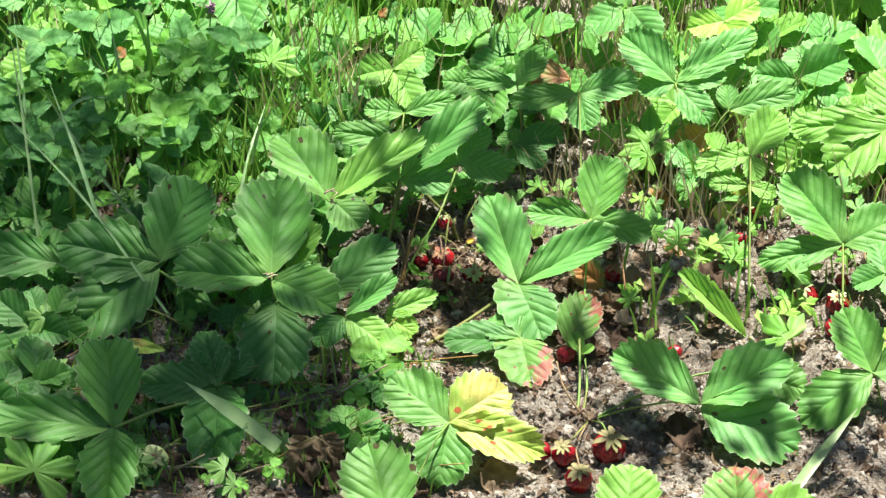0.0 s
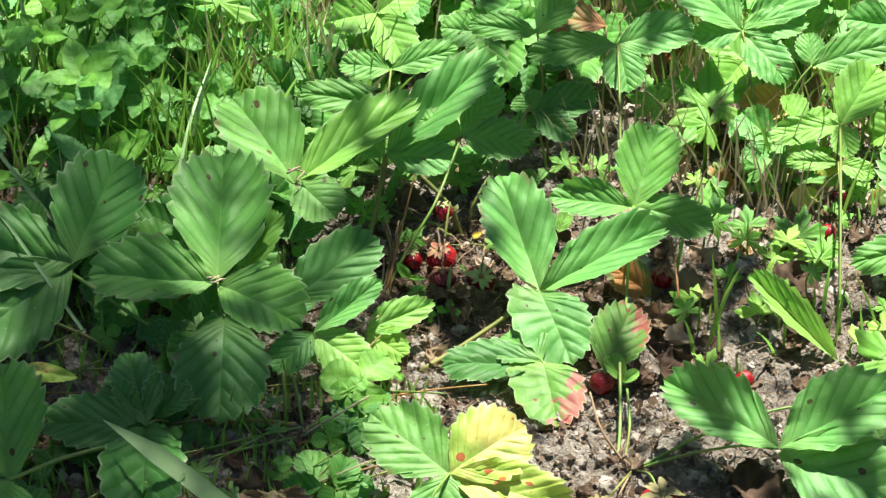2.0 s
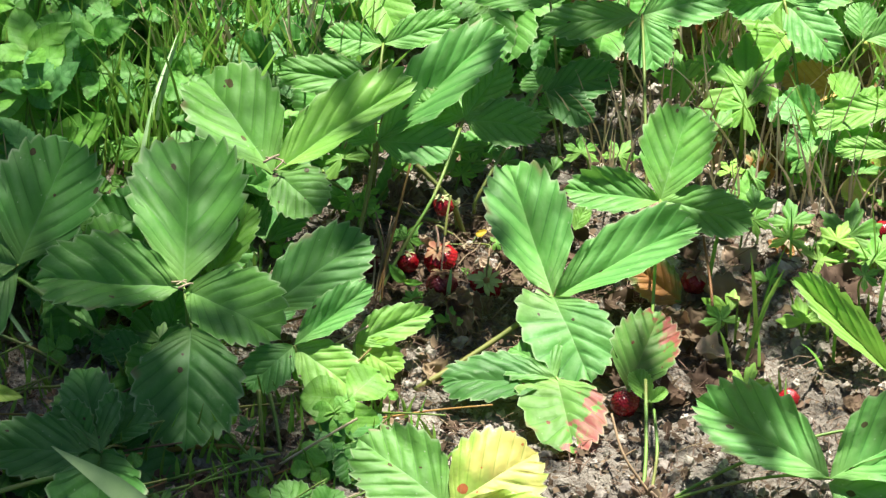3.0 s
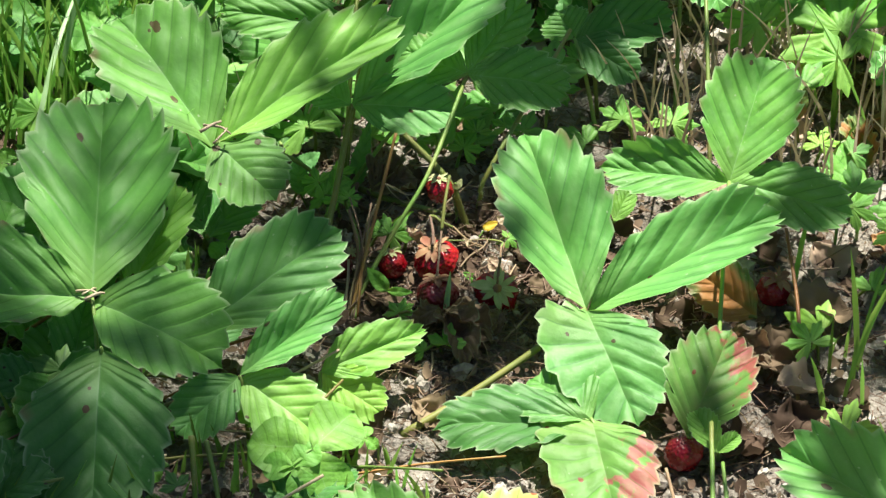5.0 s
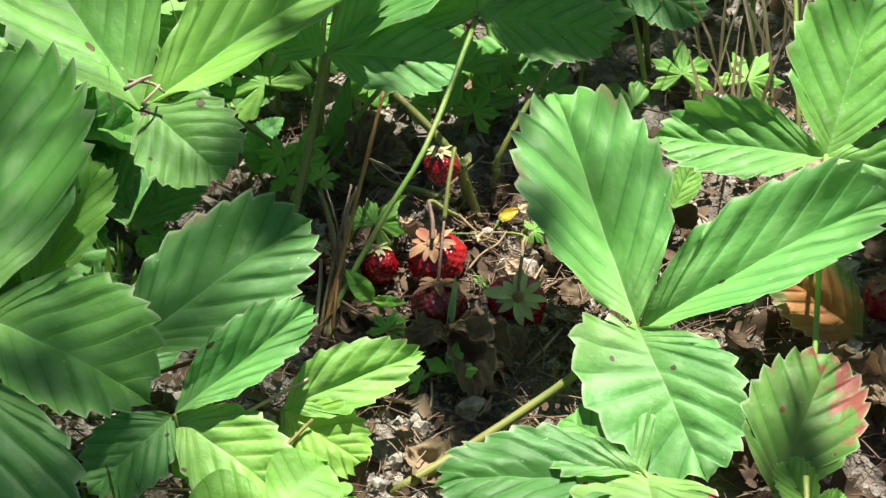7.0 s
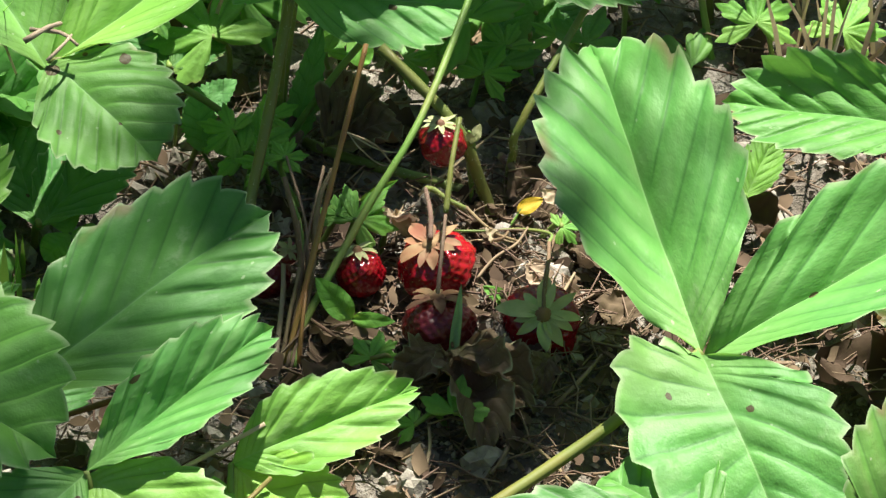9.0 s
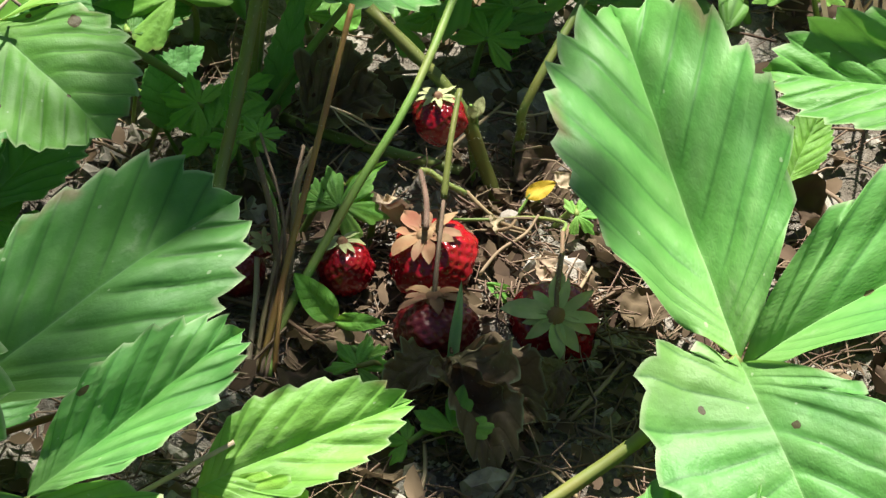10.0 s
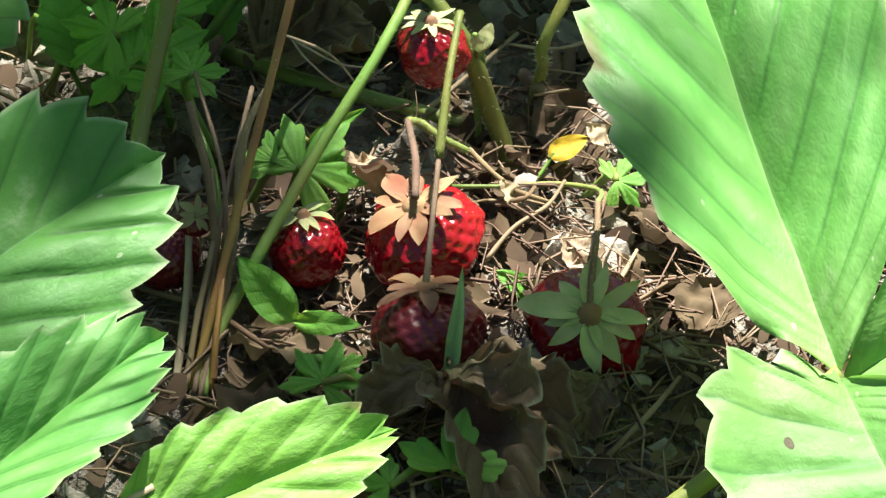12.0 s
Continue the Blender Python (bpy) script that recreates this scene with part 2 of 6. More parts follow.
def soil_mat():
    m = Tree("soil")
    co = m.n("TexCoord").outputs["Object"]
    big, mid, fine = m.noise(9, 4, co), m.noise(55, 5, co), m.noise(300, 5, co)
    col = m.mix(m.ramp(mid, 0.30, 0.70), (0.125, 0.105, 0.083), (0.36, 0.33, 0.275))
    col = m.mix(m.math("MULTIPLY", m.ramp(fine, 0.45, 0.72), 0.55), col, (0.54, 0.51, 0.45))
    col = m.mix(m.math("MULTIPLY", m.ramp(big, 0.40, 0.62), 0.6), col, (0.090, 0.072, 0.054))
    # past the bed the soil is grown over with short grass
    away = m.n("VectorMath", operation="LENGTH")
    m.l(co, away.inputs[0])
    edge = m.ramp(m.math("ADD", away.outputs["Value"], m.math("MULTIPLY", m.noise(3, 4, co), 0.8)), 1.45, 1.9)
    lawn = m.mix(m.ramp(m.noise(5, 5, co), 0.35, 0.65), (0.050, 0.095, 0.022), (0.125, 0.160, 0.050))
    col = m.mix(edge, col, lawn)
    m.l(col, m.b.inputs["Base Color"])
    m.b.inputs["Roughness"].default_value = 0.95
    m.b.inputs["Specular IOR Level"].default_value = 0.12
    h = m.math("ADD", m.noise(140, 6, co, 0.7), m.math("ADD", fine, mid))
    m.bump(h, 1.0, 0.005)
    MATS["soil"] = m.mat


soil_mat()

# ---- mesh helpers ----


def mesh_of(name, verts, faces, mat, uvs=None, smooth=True):
    me = bpy.data.meshes.new(name)
    me.from_pydata([tuple(v) for v in verts], [], faces)
    if uvs is not None:
        lay = me.uv_layers.new(name="UVMap")
        idx = np.empty(len(me.loops), dtype=np.int32)
        me.loops.foreach_get("vertex_index", idx)
        lay.data.foreach_set("uv", np.asarray(uvs, dtype=np.float32)[idx].ravel())
    if smooth:
        me.polygons.foreach_set("use_smooth", np.ones(len(me.polygons), dtype=bool))
    for k in (mat if isinstance(mat, (list, tuple)) else [mat]):
        me.materials.append(MATS[k])
    me.update()
    return me


def part(name, me, parent, m=None, label=""):
    ob = new(name, me)
    ob.parent = parent
    ob.matrix_parent_inverse = Matrix()
    if m is not None:
        # m is given in world space
        up = parent.matrix_basis if parent.parent is None else parent.parent.matrix_basis @ parent.matrix_basis
        ob.matrix_basis = up.inverted() @ m
    return tagged(ob, label) if label else ob


def curve_points(ctrl, n):
    """A smooth line through the control points (Catmull-Rom)."""
    c = [Vector(p) for p in ctrl]
    if len(c) == 2:
        return [c[0].lerp(c[1], i / (n - 1)) for i in range(n)]
    c = [2 * c[0] - c[1], *c, 2 * c[-1] - c[-2]]
    out, segs = [], len(c) - 3
    for i in range(n):
        s = i / (n - 1) * segs
        k = min(int(s), segs - 1)
        u = s - k
        a, b, d, e = c[k:k + 4]
        out.append(0.5 * (2 * b + (d - a) * u + (2 * a - 5 * b + 4 * d - e) * u * u + (3 * b - a - 3 * d + e) * u ** 3))
    return out


def tube(ctrl, r0, r1, n=12, sides=7, rough=0.06, seed=1):
    rnd = random.Random(seed)
    pts = curve_points(ctrl, n)
    verts, faces = [], []
    ref = Vector((1, 0.3, 0.2)).normalized()
    for i, p in enumerate(pts):
        t = (pts[min(i + 1, n - 1)] - pts[max(i - 1, 0)]).normalized()
        s = t.cross(ref).normalized()
        q = t.cross(s)
        r = (r0 + (r1 - r0) * i / (n - 1)) * (1 + rnd.uniform(-rough, rough))
        for k in range(sides):
            a = 2 * math.pi * k / sides
            verts.append(p + (s * math.cos(a) + q * math.sin(a)) * r)
    for i in range(n - 1):
        for k in range(sides):
            a, b = i * sides + k, i * sides + (k + 1) % sides
            faces.append((a, b, b + sides, a + sides))
    faces.append(tuple(range(sides - 1, -1, -1)))
    faces.append(tuple(range((n - 1) * sides, n * sides)))
    return verts, faces


def frame_matrix(origin, along, normal, length, width):
    y = Vector(along).normalized()
    x = y.cross(Vector(normal)).normalized()
    z = x.cross(y)
    m = Matrix((x, y, z)).transposed().to_4x4()
    m.translation = origin
    return m @ Matrix.Diagonal((width, length, (length + width) / 2, 1))


# ---- leaves ----
SHAPES = {"flat": (0.10, 0.06, 0.10), "cup": (0.30, 0.10, 0.02), "fold": (0.55, 0.0, 0.05), "crumple": (0.35, 0.5, 0.45), "eared": (0.08, 0.05, 0.12), "droop": (0.06, -0.12, 0.30), "wavy": (0.16, 0.10, 0.14), "pointed": (0.22, 0.08, 0.06)}
LEAFLETS = {}


def leaflet_mesh(shape, mat, variant, fine=True):
    """A strawberry leaflet of length 1 and width 1: softly quilted between its side veins, with forward-pointing teeth."""
    key = (shape, mat, variant, fine)
    if key in LEAFLETS:
        return LEAFLETS[key]
    fold, cup, droop = SHAPES[shape]
    rnd = random.Random(len(shape) * 31 + variant * 7)
    veins, sub, across = (9, 8, 9) if fine else (8, 4, 5)
    wide = (0.535 if shape in ("cup", "fold") else 0.515) + 0.02 * (variant % 2)
    if shape in ("eared", "pointed"):
        wide = 0.47 if shape == "eared" else 0.42
    blunt = 1.35 if shape == "pointed" else 0.88
    verts, uvs, faces = [], [], []
    ear = [Vector(p) for p in ((0.02, 0.0, 0), (0.14, -0.09, 0), (0.31, -0.13, 0), (0.45, -0.05, 0), (0.53, 0.15, 0), (0.55, 0.38, 0), (0.50, 0.62, 0), (0.37, 0.83, 0), (0.19, 0.96, 0), (0, 1.0, 0))]

    def outline(s, eared):
        """The margin from the base (0) to the tip (1): a wedge, then a blunt arc."""
        if eared:
            i = min(8, int(s * 9))
            p0, p1, p2, p3 = ear[max(0, i - 1)], ear[i], ear[i + 1], ear[min(9, i + 2)]
            t = s * 9 - i
            return p1 + (p2 - p0) * 0.5 * t + (p0 - 2.5 * p1 + 2 * p2 - 0.5 * p3) * t * t + (-0.5 * p0 + 1.5 * p1 - 1.5 * p2 + 0.5 * p3) * t ** 3
        if s < 0.38:
            y = wide * (0.03 + 0.97 * s / 0.38)
            return Vector((0.5 * (1 - (1 - y / wide) ** 2.05), y, 0))
        ph = (s - 0.38) / 0.62 * math.pi / 2
        return Vector((0.5 * math.cos(ph) ** blunt, wide + (1 - wide) * math.sin(ph) ** 0.95, 0))

    off, size, lean, n = variant * 5.3, 1.0, 0.0, veins * sub
    for sgn in (-1, 1):
        start = len(verts)
        eared = shape == "eared" and sgn > 0
        for j in range(n + 1):
            s = j / n
            ph = (j % sub) / sub
            p = outline(s, eared)
            d = (outline(min(1, s + 0.02), eared) - outline(max(0, s - 0.02), eared)).normalized()
            tooth = 1.0 if eared else min(1, max(0, (s - 0.15) / 0.13))
            if 0.24 < ph < 0.26:
                size, lean = rnd.uniform(0.75, 1.15), rnd.uniform(-0.010, 0.010)
            # a tooth swells on its lower side, and drops to the notch above its tip
            rise = 1 - ph / 0.375 if ph < 0.375 else ((ph - 0.375) / 0.625) ** 0.85
            amp = (0.062 * rise - 0.030) * (size if j else 1) * (1 - 0.4 * max(0.0, (s - 0.72) / 0.28))
            fore = (0.016 * rise ** 2 + lean * rise) * (1 - 0.7 * max(0.0, (s - 0.72) / 0.28))
            u = max(0.060 / sub * 0.55 * j, p.y - (0.86 + 0.10 * noise.noise(Vector((s * 3, off, sgn)))) * p.x - 0.015)
            if eared:
                u = max(0.032 / sub * 0.5 * j, 0.02 + 0.9 * s ** 1.5)
            bx = max(0.0, p.x + (d.y * amp + d.x * fore) * tooth)
            by = p.y + (-d.x * amp + d.y * fore) * tooth
            if j == n:
                bx, by = 0.0, 1.035
            ridge = 0.0180 * (math.sin(math.pi * ph) ** 0.6 - 0.65)
            for k in range(across):
                q = k / (across - 1)
                x = bx * q
                y = u + (by - u) * (q ** 1.06)
                room = min(1.0, max(0.0, (s - (0.25 if shape == "eared" else 0.15)) / 0.3)) if not eared else min(1.0, s * 3)
                pleat = min(1, q * 2.2 if u < 0.2 else q * 4) * (1 - 0.86 * q * q) * (0.1 + 0.9 * room)
                z = ridge * pleat * (1 + 0.9 * noise.noise(Vector((sgn * x * 3.2, y * 3.2, 4 + off))))
                z += 0.0060 * pleat * noise.noise(Vector((sgn * x * 13 + off, y * 13, off)))
                z += fold * x + cup * x * x * 2 - droop * (y - 0.3) ** 2 - 0.012 * max(0.0, 1 - x / 0.05)
                z += 0.085 * noise.noise(Vector((sgn * x * 2.1 + off, y * 1.9, off))) + 0.022 * noise.noise(Vector((sgn * x * 7 + off, y * 6, off)))
                z += 0.065 * q ** 2 * noise.noise(Vector((sgn * x * 5, y * 5, 9 + off)))
                if shape == "crumple":
                    # withered: shrunken, torn at the margin and creased
                    z += 0.20 * noise.noise(Vector((sgn * x * 3.5 + off, y * 3.5, 7))) + 0.09 * noise.noise(Vector((sgn * x * 9 + off, y * 9, 3)))
                    x *= 1 + 0.45 * q * noise.noise(Vector((s * 9, sgn, off)))
                verts.append((sgn * x, y, z))
                uvs.append((j / sub, q))
        for j in range(n):
            for k in range(across - 1):
                a = start + j * across + k
                f = (a, a + 1, a + across + 1, a + across)
                faces.append(f if sgn > 0 else f[::-1])
    LEAFLETS[key] = mesh_of("leaflet", verts, faces, mat, uvs)
    return LEAFLETS[key]


def strawberry_plant(at, label):
    ob = new("strawberry_plant")
    ob.matrix_basis = pose(*at)
    tagged(ob, label, "strawberry plant", "strawberry plants in the bed")
    # the short woody crown at the soil
    rnd = random.Random(int(at[0] * 1000))
    v, f = [], []
    for k in range(5):
        a = rnd.uniform(0, 6.28)
        vv, ff = tube([(0, 0, -0.004), (math.cos(a) * 0.005, math.sin(a) * 0.005, 0.005), (math.cos(a) * 0.009, math.sin(a) * 0.009, 0.011)], 0.0032, 0.0014, 5, 6, 0.2, k)
        f += [tuple(i + len(v) for i in q) for q in ff]
        v += vv
    part("crown", mesh_of("crown", v, f, "twig"), ob)
    return ob


count = [0]


def hairs(ctrl, n, length, seed, radius):
    """Fine hairs that stand off a stalk."""
    rnd = random.Random(seed)
    pts = curve_points(ctrl, n)
    v, f = [], []
    for i in range(1, n):
        t = (pts[i] - pts[i - 1]).normalized()
        for _ in range(3):
            d = Vector((rnd.uniform(-1, 1), rnd.uniform(-1, 1), rnd.uniform(-1, 1)))
            d = (d - t * d.dot(t)).normalized()
            p = pts[i].lerp(pts[i - 1], rnd.random()) + d * radius * 0.9
            e = p + (d + t * rnd.uniform(-0.2, 0.6)) * length * rnd.uniform(0.6, 1.2)
            s = d.cross(t) * 0.00006
            k = len(v)
            v += [p + s, p - s, e]
            f.append((k, k + 1, k + 2))
    return v, f


def strawberry_leaf(plant, base, hub, bend, leaflets, stout=0.0014, fine=True):
    """One leaf: a stalk from the crown to the hub, and its leaflets."""
    count[0] += 1
    k = count[0]
    b, h = Vector(base), Vector(hub)
    up = Vector((0, 0, (h - b).length * 0.25 * bend + 0.004))
    ctrl = [b, b.lerp(h, 0.33) + up * 0.6, b.lerp(h, 0.7) + up * 0.7, h]
    off = Matrix.Translation(-plant.matrix_basis.translation)
    v, f = tube([off @ p for p in ctrl], stout, stout * 0.75, 14, 7, 0.05, k)
    stalk = part("leaf", mesh_of("leaf_stalk", v, f, "dry_stalk" if leaflets[0][4] == "dead" else ("stalk" if k % 4 else "olive_stalk")), plant)
    for i, (tip, width, normal, shape, kind, *foot) in enumerate(leaflets):
        t = Vector(tip)
        o = Vector(foot[0]) if foot else h
        me = leaflet_mesh(shape, kind, (k * 3 + i) % 4, fine)
        part("leaflet", me, stalk, frame_matrix(o, t - o, normal, (t - o).length, width))
    return stalk


def wild_plant(at, n, tall, size, kinds, seed, label):
    """A strawberry plant of the back rows, its leaves spread round the crown."""
    rnd = random.Random(seed)
    plant = strawberry_plant(at, label)
    o = Vector(at)
    for i in range(n):
        a = 2 * math.pi * (i + rnd.uniform(-0.3, 0.3)) / n
        reach = tall * rnd.uniform(0.25, 0.8)
        hub = o + Vector((math.cos(a) * reach, math.sin(a) * reach, tall * rnd.uniform(0.7, 1.1)))
        nrm = Vector((math.cos(a) * 0.35, math.sin(a) * 0.35 - 0.35, 1)).normalized()
        out = Vector((math.cos(a), math.sin(a), -0.15))
        out = (out - nrm * out.dot(nrm)).normalized()
        side = nrm.cross(out)
        kind = rnd.choice(kinds)
        blades = []
        for turn in (0, 1.75, -1.75):
            d = out * math.cos(turn) + side * math.sin(turn) + nrm * rnd.uniform(-0.15, 0.3)
            L = size * rnd.uniform(0.8, 1.15) * (1 if turn == 0 else 0.92)
            blades.append((hub + d.normalized() * L, L * rnd.uniform(0.72, 0.88), nrm, rnd.choice(("flat", "cup", "wavy", "fold")), kind))
        strawberry_leaf(plant, o, hub, 0.6, blades, fine=False)
    return plant


def stem_piece(plant, name, ctrl, radius, mat, fuzz=False):
    count[0] += 1
    off = Matrix.Translation(-plant.matrix_basis.translation)
    c = [off @ Vector(p) for p in ctrl]
    v, f = tube(c, radius, radius * 0.85, 16, 8, 0.07, count[0])
    ob = part(name, mesh_of(name, v, f, mat), plant)
    hv, hf = hairs(c, 60, radius * 0.9, count[0], radius)
    part("hair", mesh_of("hair", hv, hf, "hair", smooth=False), ob)["kind"] = "stuff"
    return ob


# ---- fruit ----
def sepal_mesh(mat, skin, R, az, reach, wide, lift, seed):
    """One lance-shaped sepal that follows the fruit's shoulder outward, its tip lifted off the skin."""
    v, f, n = [], [], 9
    for i in range(n):
        s = i / (n - 1)
        th = 0.10 + reach * s
        w = wide * (0.55 + 0.45 * math.sin(math.pi / 2 * min(1.0, s / 0.45)) if s < 0.45 else math.cos(math.pi / 2 * (s - 0.45) / 0.55) ** 0.85) + 0.00006
        bend = az + 0.10 * math.sin(seed * 1.7) * s * s
        for k in (-1.0, -0.5, 0.0, 0.5, 1.0):
            side = k * w / max(0.25, math.sin(th)) / R
            q = math.atan(side)
            d = Vector((math.sin(th) * math.cos(bend + q), math.sin(th) * math.sin(bend + q), math.cos(th)))
            up = 0.05 * R + lift * R * s ** 1.6 + abs(k) * w * 0.28 + 0.05 * R * noise.noise(Vector((k, s * 3, seed * 2.3)))
            v.append(skin(d) + d * up)
    for i in range(n - 1):
        for k in range(4):
            a = i * 5 + k
            f.append((a, a + 1, a + 6, a + 5))
    return mesh_of("sepal", v, f, mat)


def strawberry(at, width, height, top=(0, -0.2, 1), calyx="calyx_green", dark=False, spread=0.5, sepal=1.0, slim=1.0, stalk=None, label="", seed=1, squash=1.0):
    """A berry with sunken seeds, a star of sepals and a bit of stalk. top: the way from its tip to its calyx."""
    rnd = random.Random(seed * 13 + 5)
    ob = new("strawberry")
    z = Vector(top).normalized()
    x = z.orthogonal().normalized() if abs(z.x) > 0.9 else Vector((1, 0, 0)).cross(z).cross(z).normalized() * -1
    rot = Matrix((x, z.cross(x), z)).transposed().to_4x4()
    rot.translation = at
    ob.matrix_basis = rot
    green = calyx == "none_green"
    tagged(ob, label or ("over-ripe dark red strawberry lying on the dry soil" if dark else "ripe glossy red strawberry lying on the soil"), "strawberry", "strawberries in the bed")
    R, H = width / 2, height
    seeds = []
    ns = 240
    for i in range(ns):
        zz = 1 - 2 * (i + 0.5) / ns
        a = i * 2.39996
        rr = math.sqrt(1 - zz * zz)
        seeds.append(Vector((rr * math.cos(a), rr * math.sin(a), zz)))
    sd = np.array([tuple(s) for s in seeds])

    def skin(d):
        # a broad-shouldered cone with a blunt tip, a little lopsided
        zz = d[2]
        prof = 1.0 - 0.30 * max(0, -zz) ** 1.3 - 0.10 * max(0, zz) ** 3
        lump = 1 + 0.16 * noise.noise(Vector(d) * 1.5 + Vector((seed * 3.1, 0, 0))) + (0.04 if dark else 0.045) * noise.noise(Vector(d) * 4.5 + Vector((0, seed, 0)))
        lump += (0.03 if dark else 0.02) * noise.noise(Vector(d) * 11 + Vector((0, 0, seed)))
        return Vector((d[0] * R * prof * lump, d[1] * R * prof * lump * squash, zz * H * 0.5 * (1 - 0.10 * max(0, zz) ** 6)))

    nu, nv = 88, 56
    verts, faces = [], []
    for i in range(nv + 1):
        th = math.pi * i / nv
        for k in range(nu):
            ph = 2 * math.pi * k / nu
            d = np.array((math.sin(th) * math.cos(ph), math.sin(th) * math.sin(ph), math.cos(th)))
            dist = math.acos(min(1, float((sd @ d).max())))
            dim = math.exp(-(dist / 0.066) ** 2)
            p = skin(d)
            verts.append(p * (1 - (0.085 if dark else 0.065) * dim))
    for i in range(nv):
        for k in range(nu):
            a, b = i * nu + k, i * nu + (k + 1) % nu
            faces.append((a, a + nu, b + nu, b))
    part("flesh", mesh_of("flesh", verts, faces, "green_fruit" if green else ("berry_dark" if dark else "berry_red")), ob)
    v, f = [], []
    for s in seeds:
        c = skin(s) * (0.925 if dark else 0.945)
        n = s
        t = Vector((0, 0, -1)) - n * (-n.z)
        t = t.normalized() if t.length > 1e-3 else Vector((1, 0, 0))
        q = n.cross(t)
        L, W = 0.017 * width, 0.010 * width
        k = len(v)
        v += [c + t * L, c + q * W, c - t * L, c - q * W, c + n * W * 0.9]
        f += [(k, k + 1, k + 4), (k + 1, k + 2, k + 4), (k + 2, k + 3, k + 4), (k + 3, k, k + 4)]
    tagged(part("seed_cover", mesh_of("seed_cover", v, f, "seed"), ob, label="small golden seeds"), kind="stuff")
    cm = "calyx_green" if green else calyx
    if cm != "none":
        hv, hf = tube([(0, 0, H * 0.40), (0, 0, H * 0.49), (0, 0, H * 0.54)], R * 0.30, R * 0.12, 5, 9, 0.12, seed)
        cal = part("calyx", mesh_of("calyx", hv, hf, "calyx_olive" if cm == "calyx_olive" else "calyx_dry"), ob, label="star of dry brown sepals" if cm != "calyx_green" else "star of pale green sepals")
        num = rnd.choice((10, 11)) if slim < 1 else rnd.choice((8, 9))
        for i in range(num):
            a = 2 * math.pi * i / num + rnd.uniform(-0.20, 0.20)
            reach = rnd.uniform(0.58, 0.86) * (1.0 if i % 2 else 0.85) * sepal
            lift = rnd.uniform(-0.02, 0.26) + spread * 0.35
            part("sepal", sepal_mesh(cm, skin, R, a, reach, R * reach * rnd.uniform(0.18, 0.26) * slim, lift, seed + i), cal)
    if stalk:
        inv = rot.inverted()
        ctrl = [Vector((0, 0, H * 0.48)), Vector((0, 0, H * 0.62 + R * 0.2))] + [inv @ Vector(p) for p in stalk]
        v, f = tube(ctrl, 0.0011, 0.0010, 12, 6, 0.1, seed)
        part("stalk", mesh_of("fruit_stalk", v, f, "olive_stalk" if seed % 2 else "dry_stalk"), ob)
    return ob


# ---- other growth ----
def lobed_mesh(mat, lobes, variant):
    key = ("lobed", mat, lobes, variant)
    if key in LEAFLETS:
        return LEAFLETS[key]
    rnd = random.Random(variant + lobes)
    n, rings = 90, 4
    verts, uvs, faces = [(0, 0, 0)], [(0, 0)], []
    span = math.radians(140 if lobes >= 5 else 105)
    for i in range(n + 1):
        th = -span + 2 * span * i / n
        s = (i / n) * lobes
        c = abs((s % 1) - 0.5) * 2
        mid = abs((i / n) - 0.5) * 2
        r = (0.34 + 0.66 * (1 - c ** 1.9)) * (1 - 0.20 * mid)
        if lobes == 4:
            # broad, rounded lobes, shallowly notched
            s, c = (i / n) * 3, abs(((i / n) * 3) % 1 - 0.5) * 2
            r = (0.40 + 0.60 * (1 - c ** 3.2)) * (1 - 0.10 * mid) * (1 - 0.16 * max(0.0, 1 - 5 * abs(2 * ((2 * s) % 1) - 1)))
        r *= 1 - (0.24 if lobes != 4 else 0.0) * abs(2 * ((3 * s) % 1) - 1) * (1 - 0.6 * c)
        for k in range(1, rings + 1):
            q = k / rings
            x, y = math.sin(th) * r * q, math.cos(th) * r * q
            z = -0.07 * (1 - c) * q + 0.12 * noise.noise(Vector((x * 2 + variant * 3, y * 2, variant))) - 0.10 * q * q
            verts.append((x, y, z))
            uvs.append((s + 0.5, q * 0.95))
    for i in range(n):
        a, b = 1 + i * rings, 1 + (i + 1) * rings
        faces.append((0, b, a))
        for k in range(rings - 1):
            faces.append((a + k, b + k, b + k + 1, a + k + 1))
    LEAFLETS[key] = mesh_of("blade", verts, faces, mat, uvs)
    return LEAFLETS[key]


